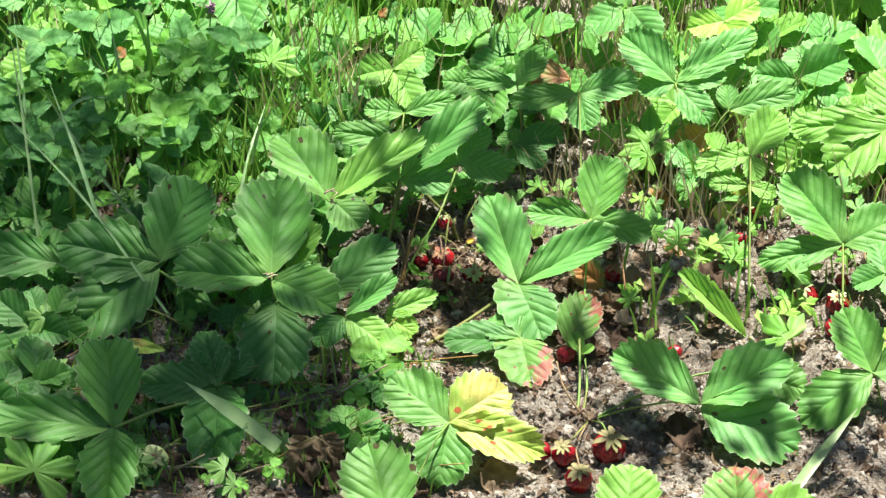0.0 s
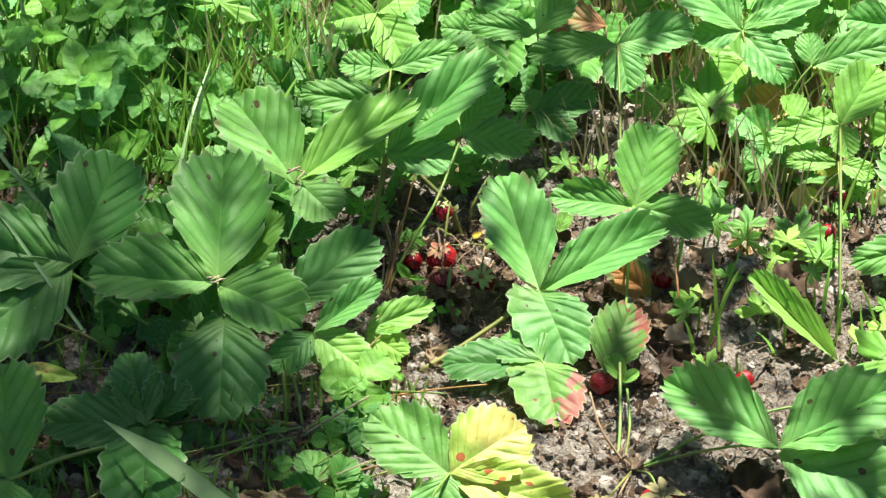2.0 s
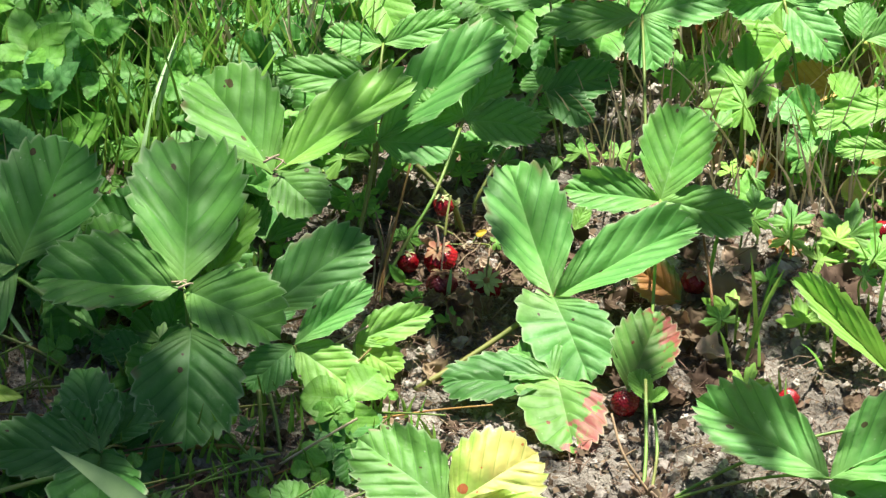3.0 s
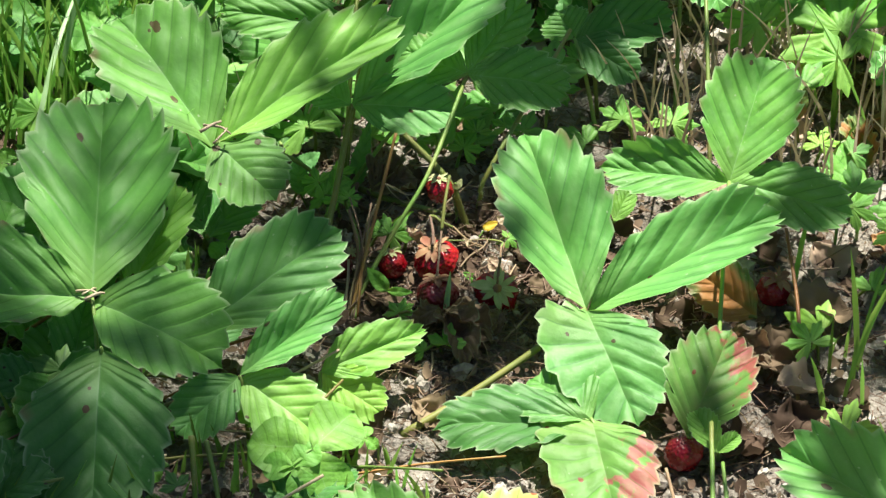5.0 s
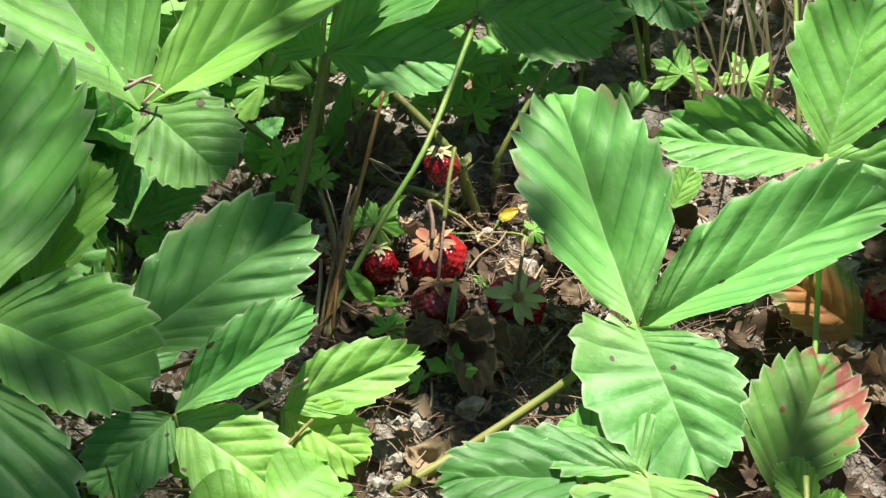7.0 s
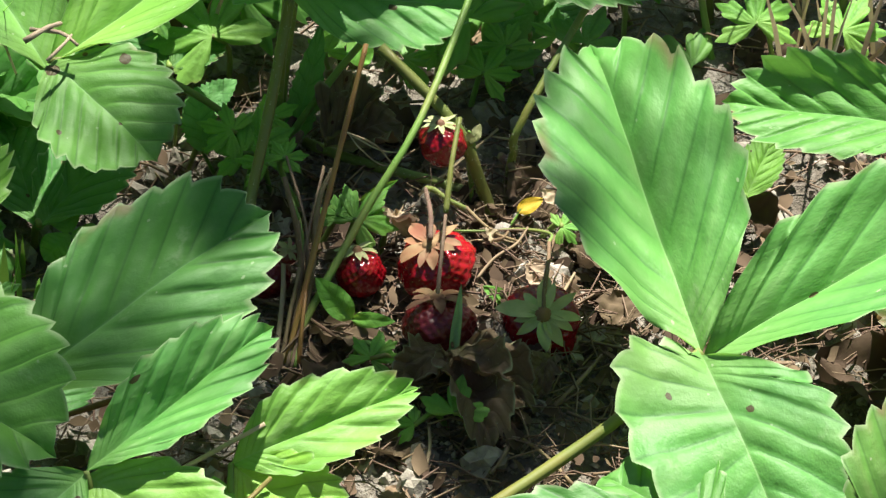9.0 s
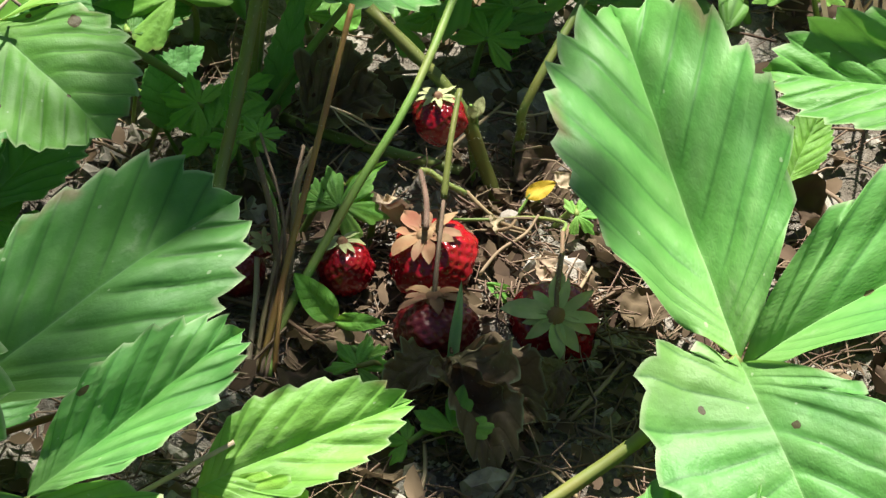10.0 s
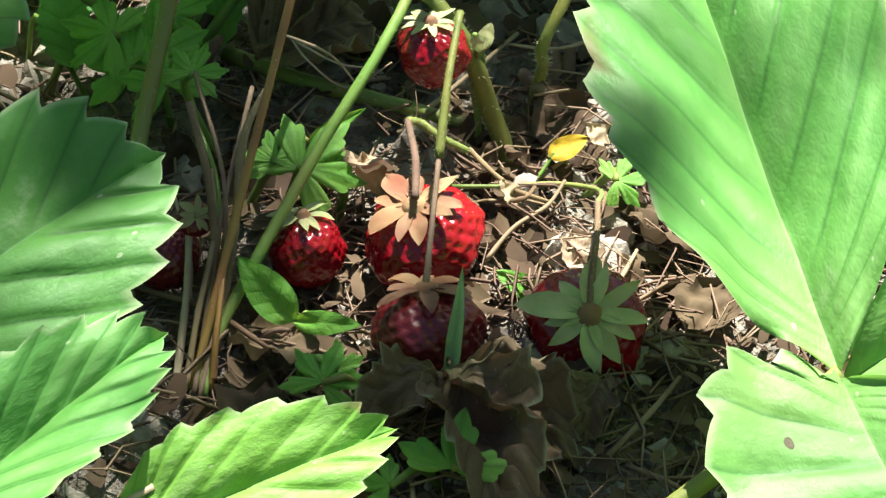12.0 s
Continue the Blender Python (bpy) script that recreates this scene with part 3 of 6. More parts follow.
def oval_mesh(mat, variant, point=0.6):
    """A pointed oval leaf of length 1 and width 1, wavy, with sunken side veins; herb leaves have a finely toothed margin."""
    key = ("oval", mat, variant, point)
    if key in LEAFLETS:
        return LEAFLETS[key]
    verts, uvs, faces = [], [], []
    toothed = mat in ("mint", "green")
    n, m = 24 if toothed else 14, 9
    for i in range(n + 1):
        s = i / n
        w = 0.5 * math.sin(math.pi * s ** (0.80 if point > 0.5 else 1.25)) ** (0.72 if point > 0.5 else 0.62)
        if toothed:
            w *= 1.0 + (0.09 if i % 2 else -0.07) * (0.2 < s < 0.98)
        for k in range(m):
            q = k / (m - 1) * 2 - 1
            z = 0.16 * abs(q) * w - (0.10 + 0.12 * variant) * s * s + 0.09 * noise.noise(Vector((q + variant * 2, s * 3, variant)))
            z += 0.018 * abs(math.sin(math.pi * (s * 6 - abs(q)))) * min(1.0, abs(q) * 3) * (1 - abs(q))
            z += 0.04 * abs(q) ** 3 * noise.noise(Vector((q * 3, s * 7, variant + 5)))
            verts.append((q * w, s, z))
            uvs.append((s * 6 - abs(q) + 1, abs(q) * 0.94))
    for i in range(n):
        for k in range(m - 1):
            a = i * m + k
            faces.append((a, a + 1, a + m + 1, a + m))
    LEAFLETS[key] = mesh_of("blade", verts, faces, mat, uvs)
    return LEAFLETS[key]


def seat(name, at, label, category, group=""):
    ob = new(name)
    ob.matrix_basis = pose(at[0], at[1], 0)
    return tagged(ob, label, category, group)


def add_stalk(ob, tip, r=0.0009, mat="stalk", lean=0.012, seed=0):
    rnd = random.Random(seed)
    t = Vector(tip)
    b = Vector((rnd.uniform(-lean, lean), rnd.uniform(0, lean), -0.003))
    v, f = tube([b, b.lerp(t, 0.6) + Vector((rnd.uniform(-.004, .004), 0.002, 0.004)), t], r * 1.2, r, 7, 5, 0.05, seed)
    return part("stalk", mesh_of("stalk", v, f, mat), ob)


def cut_leaf(at, size, turn=0.0, lobes=5, mat="herb", face=0.55, roll=0.0):
    """A low herb with one deeply lobed leaf on a thin stalk."""
    count[0] += 1
    ob = seat("lobed_herb", at, "small bright green herb with a deeply lobed leaf", "herb", "low herbs between the plants")
    add_stalk(ob, (0, 0, at[2]), 0.0009, seed=count[0])
    n = Vector((roll, -0.79 * face, 0.62 * face + (1 - face)))
    a = math.radians(turn)
    d = Vector((math.sin(a), math.cos(a) * 0.62, math.cos(a) * 0.79))
    d = d - n.normalized() * d.dot(n.normalized())
    part("blade", lobed_mesh(mat, lobes, count[0] % 4), ob).matrix_basis = frame_matrix((0, 0, at[2]), d, n, size * 0.62, size * 0.62)
    return ob


def herb_carpet(n, x0, x1, y0, y1, seed, mat="green"):
    """A carpet of small lobed leaves too many to count."""
    rnd = random.Random(seed)
    V, Fc, UV = [], [], []
    for i in range(n):
        src = lobed_mesh(mat, rnd.choice((3, 5)), rnd.randrange(4))
        at = Vector((rnd.uniform(x0, x1), rnd.uniform(y0, y1), rnd.uniform(0.008, 0.04)))
        a = rnd.uniform(-1.6, 1.6)
        nn = Vector((rnd.uniform(-.3, .3), -0.4, 0.8))
        d = Vector((math.sin(a), math.cos(a) * 0.7, math.cos(a) * 0.5))
        size = rnd.uniform(0.012, 0.028)
        m = frame_matrix(at, d - nn.normalized() * d.dot(nn.normalized()), nn, size, size)
        k = len(V)
        uv = [None] * len(src.vertices)
        for poly in src.polygons:
            Fc.append(tuple(k + v for v in poly.vertices))
            for li, v in zip(poly.loop_indices, poly.vertices):
                uv[v] = tuple(src.uv_layers[0].data[li].uv)
        V += [m @ v.co for v in src.vertices]
        UV += uv
    return tagged(new("low_herbs", mesh_of("low_herbs", V, Fc, mat, UV)), "carpet of small lobed green leaves over the soil", "herbs", kind="stuff")


def oval_leaf(a, b, width, mat="herb"):
    """A seedling with one plain oval leaf."""
    count[0] += 1
    a, b = Vector(a), Vector(b)
    ob = seat("seedling", a, "small seedling with a smooth oval leaf" if mat not in ("yellow", "petal") else "small yellowed leaf on a thin stalk", "seedling", "low herbs between the plants")
    add_stalk(ob, (0, 0, a.z), 0.0006, seed=count[0], lean=0.004)
    d = b - a
    n = Vector((0.15 * math.sin(count[0]), -0.7, 0.7))
    n = n - d.normalized() * n.dot(d.normalized())
    part("blade", oval_mesh(mat, count[0] % 3, 0.8), ob).matrix_basis = frame_matrix((0, 0, a.z), d, n, d.length, width)
    return ob


def clover(at, size, turn=0.0, mat="herb"):
    count[0] += 1
    ob = seat("clover", at, "small green clover with three round leaflets", "clover", "low herbs between the plants")
    st = add_stalk(ob, (0, 0, at[2]), 0.0007, seed=count[0])
    n = Vector((0.1 * math.sin(count[0]), -0.5, 0.8))
    for k in range(3):
        a = math.radians(turn + 120 * k)
        d = Vector((math.sin(a), math.cos(a) * 0.8, math.cos(a) * 0.5))
        d = d - n.normalized() * d.dot(n.normalized())
        part("leaflet", oval_mesh(mat, count[0] % 3, 0.3), ob).matrix_basis = frame_matrix((0, 0, at[2]), d, n, size * 0.5, size * 0.46)
    return ob


def mint_sprig(at, height, size, seed, mat="mint"):
    """An upright herb with pairs of pointed leaves."""
    rnd = random.Random(seed)
    ob = seat("leafy_herb", at, "upright green herb with pairs of pointed leaves", "herb", "leafy herbs in the grass")
    top = Vector((rnd.uniform(-.03, .03), rnd.uniform(-.03, .01), height))
    v, f = tube([(0, 0, -0.003), top * 0.5 + Vector((rnd.uniform(-.01, .01), 0, 0)), top], 0.0016, 0.0010, 9, 5, 0.05, seed)
    st = part("stalk", mesh_of("stalk", v, f, "stalk"), ob)
    levels = max(2, int(height / 0.032))
    for i in range(levels):
        z = 0.35 + 0.65 * i / (levels - 1)
        c = top * z
        a0 = rnd.uniform(0, 3.1)
        for k in range(2 if i < levels - 1 else 4):
            a = a0 + math.pi * k * (1 if i < levels - 1 else 0.5)
            d = Vector((math.cos(a), math.sin(a) * 0.9, rnd.uniform(-0.1, 0.9)))
            n = Vector((rnd.uniform(-.5, .5), -0.55 + rnd.uniform(-.3, .3), 0.8))
            L = size * rnd.uniform(0.75, 1.15) * (1.0 if i < levels - 1 else 0.7)
            part("leaf", oval_mesh(mat, rnd.randrange(3), 0.8), st).matrix_basis = frame_matrix(c, d, n, L, L * rnd.uniform(0.48, 0.62))
    return ob


def blade_mesh(pts, width, seed):
    rnd = random.Random(seed)
    n = 14
    c = curve_points(pts, n)
    v, f = [], []
    for i, p in enumerate(c):
        t = (c[min(i + 1, n - 1)] - c[max(i - 1, 0)]).normalized()
        s = t.cross(Vector((0.0, -0.79, 0.62))).normalized()
        w = width / 2 * min(1, (1 - i / (n - 1)) * 2.2 + 0.04)
        up = s.cross(t) * (w * 0.35)
        v += [p - s * w, p - up, p + s * w]
    for i in range(n - 1):
        a = i * 3
        f += [(a, a + 1, a + 4, a + 3), (a + 1, a + 2, a + 5, a + 4)]
    return v, f


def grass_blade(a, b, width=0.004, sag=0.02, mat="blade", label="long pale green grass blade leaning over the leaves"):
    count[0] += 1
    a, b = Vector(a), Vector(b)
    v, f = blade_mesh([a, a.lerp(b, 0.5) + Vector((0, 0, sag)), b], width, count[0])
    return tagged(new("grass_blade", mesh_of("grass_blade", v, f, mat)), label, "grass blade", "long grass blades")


def grass_patch(name, n, x0, x1, y0, y1, h0, h1, seed, mat="grass", w=(0.0016, 0.0036), keep=None):
    rnd = random.Random(seed)
    V, Fc = [], []
    while n:
        x, y = rnd.uniform(x0, x1), rnd.uniform(y0, y1)
        n -= 1
        if keep and not keep(x, y):
            continue
        if noise.noise(Vector((x * 7, y * 7, seed))) < rnd.uniform(-0.5, 0.2):
            continue
        h = rnd.uniform(h0, h1)
        a = rnd.uniform(0, 6.28)
        lean = rnd.uniform(0.05, 0.55) * h
        p0, p2 = Vector((x, y, -0.004)), Vector((x + math.cos(a) * lean, y + math.sin(a) * lean, h * rnd.uniform(0.75, 1)))
        p1 = p0.lerp(p2, 0.5) + Vector((-math.cos(a), -math.sin(a), 0.4)) * lean * 0.25
        wd = rnd.uniform(*w)
        s = Vector((math.cos(rnd.uniform(-0.9, 0.9)), math.sin(rnd.uniform(-0.6, 0.6)), 0)) * wd / 2
        k = len(V)
        for q in (0, 0.3, 0.55, 0.8, 1.0):
            p = p0 * (1 - q) ** 2 + p1 * 2 * q * (1 - q) + p2 * q * q
            e = s * min(1, (1 - q) * 2.4 + 0.05)
            V += [p - e, p + Vector((0, wd * 0.2, 0)), p + e]
        for i in range(4):
            a0 = k + i * 3
            Fc += [(a0, a0 + 1, a0 + 4, a0 + 3), (a0 + 1, a0 + 2, a0 + 5, a0 + 4)]
    return tagged(new(name, mesh_of(name, V, Fc, mat)), "thick stand of fresh green grass behind the strawberry plants", "grass", kind="stuff")


def dry_leaf(at, size, turn=0.0, seed=0, mat="dry_leaf", tilt=0.0):
    """A withered, curled leaf on the soil."""
    rnd = random.Random(seed + 3)
    verts, faces = [], []
    n, m = 18, 13
    curl = rnd.uniform(0.5, 1.5)
    for i in range(n + 1):
        s = i / n
        w = 0.40 * math.sin(math.pi * s ** 0.9) ** 0.8 * (1 + 0.35 * noise.noise(Vector((s * 7, seed, 0))))
        for k in range(m):
            q = k / (m - 1) * 2 - 1
            z = curl * (q * w) ** 2 * 1.4 + 0.16 * noise.noise(Vector((q * 1.5 + seed, s * 4, 3))) + 0.3 * curl * (s - 0.5) ** 2
            z += 0.14 * noise.noise(Vector((q * 2.2, s * 4.5, seed))) + 0.05 * noise.noise(Vector((q * 6, s * 11, seed)))
            verts.append((q * w * size, (s - 0.5) * size, (z + 0.03) * size))
    for i in range(n):
        for k in range(m - 1):
            a = i * m + k
            faces.append((a, a + 1, a + m + 1, a + m))
    ob = new("dry_leaf", mesh_of("dry_leaf", verts, faces, mat))
    ob.matrix_basis = pose(at[0], at[1], at[2] + 0.001, tilt, rnd.uniform(-12, 12), turn)
    sv, sf = tube([(0, -0.48 * size, 0.03 * size), (0.03 * size, -0.7 * size, 0.05 * size), (0.02 * size, -0.85 * size, 0.02 * size)], 0.014 * size, 0.010 * size, 6, 5, 0.1, seed)
    part("stalk", mesh_of("dry_leaf_stalk", sv, sf, "dry_stalk"), ob)
    return tagged(ob, {"dry_leaf": "withered curled brown leaf lying on the soil", "pale_leaf": "bleached beige dry leaf scrap beside the fruit"}[mat] if mat != "rusty" else "curled rust-red and green leaf near the soil", "dry leaf", "dry leaves on the soil")


def straw_bit(a, b, r=0.0007, mat="straw"):
    count[0] += 1
    a, b = Vector(a), Vector(b)
    v, f = tube([a, a.lerp(b, 0.5) + Vector((0.002, 0, 0.002)), b], r, r * 0.7, 7, 5, 0.15, count[0])
    what = {"straw": "straw", "dry_straw": "straw", "twig": "twig", "dry_stalk": "dry_stalk"}.get(mat, "leaf_stalk")
    fresh = what == "leaf_stalk"
    return tagged(new(what, mesh_of(what, v, f, mat)), "fallen %s leaf stalk under the strawberry leaves" % ("reddish" if mat == "red_stalk" else "green") if fresh else "thin dry stalk lying on the soil", what.replace("_", " "), "fallen leaf stalks" if fresh else "dry stalks on the soil")


def fibre(ctrl, r, mat="straw", label="thin pale dry fibre arching over the soil"):
    """A fine dry fibre or root bent over the litter."""
    count[0] += 1
    v, f = tube(ctrl, r, r * 0.7, 18, 5, 0.1, count[0])
    return tagged(new("fibre", mesh_of("fibre", v, f, mat)), label, "fibre", "dry stalks on the soil")


def flower_head(at, size, height):
    """A faded round flower head on a thin stalk."""
    ob = seat("flower", at, "faded purple flower head on a thin stalk", "flower")
    add_stalk(ob, (0, 0, height), 0.0009, seed=3)
    head = part("head", mesh_of("head", *tube([(0, 0, height - size * 0.3), (0, 0, height + size * 0.1), (0, 0, height + size * 0.25)], size * 0.22, size * 0.08, 5, 8, 0.1, 2), "flower"), ob)
    rr = random.Random(4)
    for k in range(26):
        a, e = rr.uniform(0, 6.28), rr.uniform(-0.2, 1.3)
        d = Vector((math.cos(a) * math.cos(e), math.sin(a) * math.cos(e), math.sin(e)))
        part("petal", oval_mesh("flower", 1, 0.8), head).matrix_basis = frame_matrix((0, 0, height), d, d.orthogonal(), size * 0.5, size * 0.14)
    return ob


# ---- ground ----
def soil_height(x, y):
    p = Vector((x, y, 0))
    near = 1.0 if abs(x) < 1 and abs(y) < 1.2 else 0.0
    z = 0.006 * noise.noise(p * 7) + near * (0.0080 * noise.noise(p * 26) + 0.0085 * abs(noise.noise(p * 62)) + 0.0035 * noise.noise(p * 150))
    d = math.hypot(x - 0.0, y - 0.0)
    return (z - 0.003) * min(1.0, 0.5 + d * 4)


def ground():
    def axis(lo, hi, n):
        inner = list(np.linspace(lo, hi, n))
        step, a, b = 0.02, lo, hi
        left, right = [], []
        while step < 40:
            a, b = a - step, b + step
            left.insert(0, a)
            right.append(b)
            step *= 1.6
        return left + inner + right

    xs, ys = axis(-0.62, 0.62, 330), axis(-0.46, 0.75, 320)
    verts = [(x, y, soil_height(x, y)) for y in ys for x in xs]
    nx = len(xs)
    faces = [(j * nx + i, j * nx + i + 1, (j + 1) * nx + i + 1, (j + 1) * nx + i) for j in range(len(ys) - 1) for i in range(nx - 1)]
    return tagged(new("ground", mesh_of("ground", verts, faces, "soil")), "dry crumbly grey-brown garden soil", "soil", kind="structure")


ground()


def clods(n, seed):
    rnd = random.Random(seed)
    base = bmesh.new()
    bmesh.ops.create_icosphere(base, subdivisions=2, radius=1)
    bv = [v.co.copy() for v in base.verts]
    bf = [tuple(v.index for v in f.verts) for f in base.faces]
    base.free()
    V, Fc = [], []
    for i in range(n):
        x, y = rnd.uniform(-0.55, 0.55), rnd.uniform(-0.42, 0.5)
        r = 0.0011 + 0.0062 * rnd.random() ** 2.8
        o = Vector((rnd.uniform(0, 50), 0, i))
        k = len(V)
        e = Euler((rnd.uniform(0, 6), rnd.uniform(0, 6), rnd.uniform(0, 6))).to_matrix()
        for c in bv:
            d = c * r * (1 + 0.55 * noise.noise(c * 1.4 + o) + 0.4 * noise.noise(c * 3.2 + o))
            d = e @ Vector((d.x * 1.2, d.y, d.z * 0.75))
            V.append((x + d.x, y + d.y, soil_height(x, y) + r * 0.15 + d.z))
        Fc += [tuple(q + k for q in f) for f in bf]
    tagged(new("soil_crumbs", mesh_of("soil_crumbs", V, Fc, "clod", smooth=False)), "loose dry clods and crumbs of soil", "soil", kind="stuff")


clods(6000, 4)


def grains(n, seed):
    """Small soil grains round the fruit and over the open bed."""
    rnd = random.Random(seed)
    V, Fc = [], []
    for i in range(n):
        x, y = (rnd.gauss(0.01, 0.06), rnd.gauss(0.0, 0.06)) if i % 2 else (rnd.uniform(-0.1, 0.5), rnd.uniform(-0.38, 0.1))
        r = 0.0004 + 0.0013 * rnd.random() ** 2
        z = soil_height(x, y) + r * 0.5
        k = len(V)
        for d in ((1, 0, 0), (-1, 0, 0), (0, 1, 0), (0, -1, 0), (0, 0, 1), (0, 0, -1)):
            q = r * rnd.uniform(0.6, 1.3)
            V.append((x + d[0] * q, y + d[1] * q, z + d[2] * q))
        Fc += [(k + a, k + b, k + c) for a, b, c in ((0, 2, 4), (2, 1, 4), (1, 3, 4), (3, 0, 4), (2, 0, 5), (1, 2, 5), (3, 1, 5), (0, 3, 5))]
    tagged(new("soil_grains", mesh_of("soil_grains", V, Fc, "clod", smooth=False)), "fine loose grains of dry soil", "soil", kind="stuff")


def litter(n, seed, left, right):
    """Fine plant fibres and flakes on the soil, the dark ones also imitating shade."""
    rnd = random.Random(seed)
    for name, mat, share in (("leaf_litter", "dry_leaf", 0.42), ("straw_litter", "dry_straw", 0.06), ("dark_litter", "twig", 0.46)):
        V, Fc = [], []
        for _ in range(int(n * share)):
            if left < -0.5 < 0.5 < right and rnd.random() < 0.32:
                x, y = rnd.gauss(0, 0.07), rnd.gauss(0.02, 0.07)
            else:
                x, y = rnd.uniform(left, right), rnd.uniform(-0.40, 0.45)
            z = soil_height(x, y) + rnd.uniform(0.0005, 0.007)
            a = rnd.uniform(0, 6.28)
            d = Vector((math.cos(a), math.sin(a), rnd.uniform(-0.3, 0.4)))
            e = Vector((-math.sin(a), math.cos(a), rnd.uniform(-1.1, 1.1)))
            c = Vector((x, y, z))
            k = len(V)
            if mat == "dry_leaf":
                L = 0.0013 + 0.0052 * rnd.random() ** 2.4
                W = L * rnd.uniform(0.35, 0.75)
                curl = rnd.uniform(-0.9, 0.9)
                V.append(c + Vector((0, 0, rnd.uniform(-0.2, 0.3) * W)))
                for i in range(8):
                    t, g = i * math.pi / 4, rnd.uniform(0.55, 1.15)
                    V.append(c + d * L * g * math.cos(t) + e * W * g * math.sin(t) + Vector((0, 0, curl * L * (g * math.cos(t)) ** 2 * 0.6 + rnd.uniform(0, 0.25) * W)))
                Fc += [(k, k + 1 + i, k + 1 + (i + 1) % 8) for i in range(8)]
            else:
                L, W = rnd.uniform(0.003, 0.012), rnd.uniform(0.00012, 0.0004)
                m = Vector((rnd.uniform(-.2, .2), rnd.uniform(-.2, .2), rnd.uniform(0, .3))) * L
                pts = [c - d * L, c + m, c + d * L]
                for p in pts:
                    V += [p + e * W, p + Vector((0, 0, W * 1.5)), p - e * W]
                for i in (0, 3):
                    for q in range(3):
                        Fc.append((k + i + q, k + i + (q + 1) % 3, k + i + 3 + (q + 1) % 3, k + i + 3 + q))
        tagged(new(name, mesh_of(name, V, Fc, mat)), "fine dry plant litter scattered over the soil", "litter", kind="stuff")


grains(5200, 6)
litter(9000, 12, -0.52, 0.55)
# extra litter on the left also darkens ground that lies in shade
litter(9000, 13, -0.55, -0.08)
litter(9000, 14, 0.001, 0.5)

# ---- an unseen tree added beside the bed, its crown placed to throw dappled shade ----
def shade_tree():
    rnd = random.Random(8)
    tree = new("tree")
    tree.matrix_basis = pose(-1.3, 2.6, 0)
    tagged(tree, "young loose-crowned tree, unseen, added beside the bed to cast dappled shade", "tree")
    v, f = tube([(0, 0, -0.1), (0.03, 0, 1.0), (-0.05, 0.02, 2.2), (-0.1, 0, 3.4), (-0.12, 0.05, 4.6)], 0.11, 0.03, 18, 12, 0.08, 3)
    part("trunk", mesh_of("trunk", v, f, "twig"), tree)
    origin = Vector((-1.3, 2.6, 0))
    V, Fc = [], []
    # bed spots picked for a spray's shade: x, y, spread, number of leaves
    sprays = [(-0.01, -0.06, 0.055, 34), (0.19, -0.05, 0.10, 24), (0.25, 0.03, 0.09, 22), (0.13, -0.13, 0.08, 20), (0.01, 0.20, 0.09, 20), (0.13, 0.19, 0.07, 12), (0.05, 0.04, 0.03, 7), (-0.088, -0.055, 0.042, 4), (0.016, -0.034, 0.024, 14), (-0.06, -0.004, 0.03, 14), (-0.072, 0.045, 0.04, 26), (0.05, 0.125, 0.035, 14), (0.09, 0.21, 0.07, 10), (0.32, -0.26, 0.15, 32), (0.20, -0.31, 0.07, 22), (-0.12, -0.23, 0.08, 60), (-0.30, -0.17, 0.10, 70), (0.44, -0.33, 0.08, 24), (-0.33, -0.27, 0.16, 130), (-0.52, -0.10, 0.20, 80), (-0.42, -0.32, 0.15, 110), (-0.20, -0.26, 0.10, 60), (-0.40, 0.16, 0.18, 95), (-0.15, -0.34, 0.13, 60), (-0.38, 0.04, 0.10, 24), (-0.215, -0.045, 0.12, 45), (-0.03, 0.085, 0.035, 60), (0.035, 0.10, 0.04, 60), (0.004, -0.035, 0.026, 18), (-0.044, 0.036, 0.02, 8), (-0.15, -0.12, 0.06, 8), (-0.22, -0.15, 0.08, 26),
              (-1.5, -0.6, 0.5, 260), (-1.7, 0.6, 0.5, 300), (-0.9, 1.8, 0.6, 320), (-2.0, -0.3, 0.6, 300), (-1.4, 1.8, 0.6, 320)]
    for k in range(22):
        a = k * 2.39996
        sprays.append((-1.45 + 0.24 * math.sqrt(k) * math.cos(a), 1.75 + 0.20 * math.sqrt(k) * math.sin(a), 0.55, 300))
    sprays.append((-0.105, -0.078, 0.026, 1))
    # openings kept in the crown so sun reaches chosen leaves and soil
    gaps = ((0.0, 0.036, 0.012), (0.030, 0.040, 0.012), (-0.027, 0.034, 0.010), (0.030, 0.056, 0.006), (-0.002, 0.012, 0.006), (0.058, -0.025, 0.028), (0.045, 0.004, 0.014), (-0.025, 0.088, 0.014), (0.0, 0.12, 0.016), (0.03, 0.15, 0.02), (0.13, -0.045, 0.035), (0.092, -0.165, 0.02), (0.095, -0.10, 0.035), (-0.10, 0.065, 0.014),
            (-0.17, 0.09, 0.03), (-0.045, -0.092, 0.016), (-0.015, -0.084, 0.008), (-0.078, -0.145, 0.03), (-0.045, -0.315, 0.035))
    fork = Vector((-0.75, 0.35, 0)) + SUN_FROM * 1.9 - origin
    lv, lf = tube([Vector((-0.06, 0.0, 2.4)), Vector((-0.06, 0.0, 2.4)).lerp(fork, 0.5) + Vector((0, 0, 0.15)), fork], 0.022, 0.008, 14, 8, 0.1, 77)
    part("limb", mesh_of("limb", lv, lf, "twig"), tree)
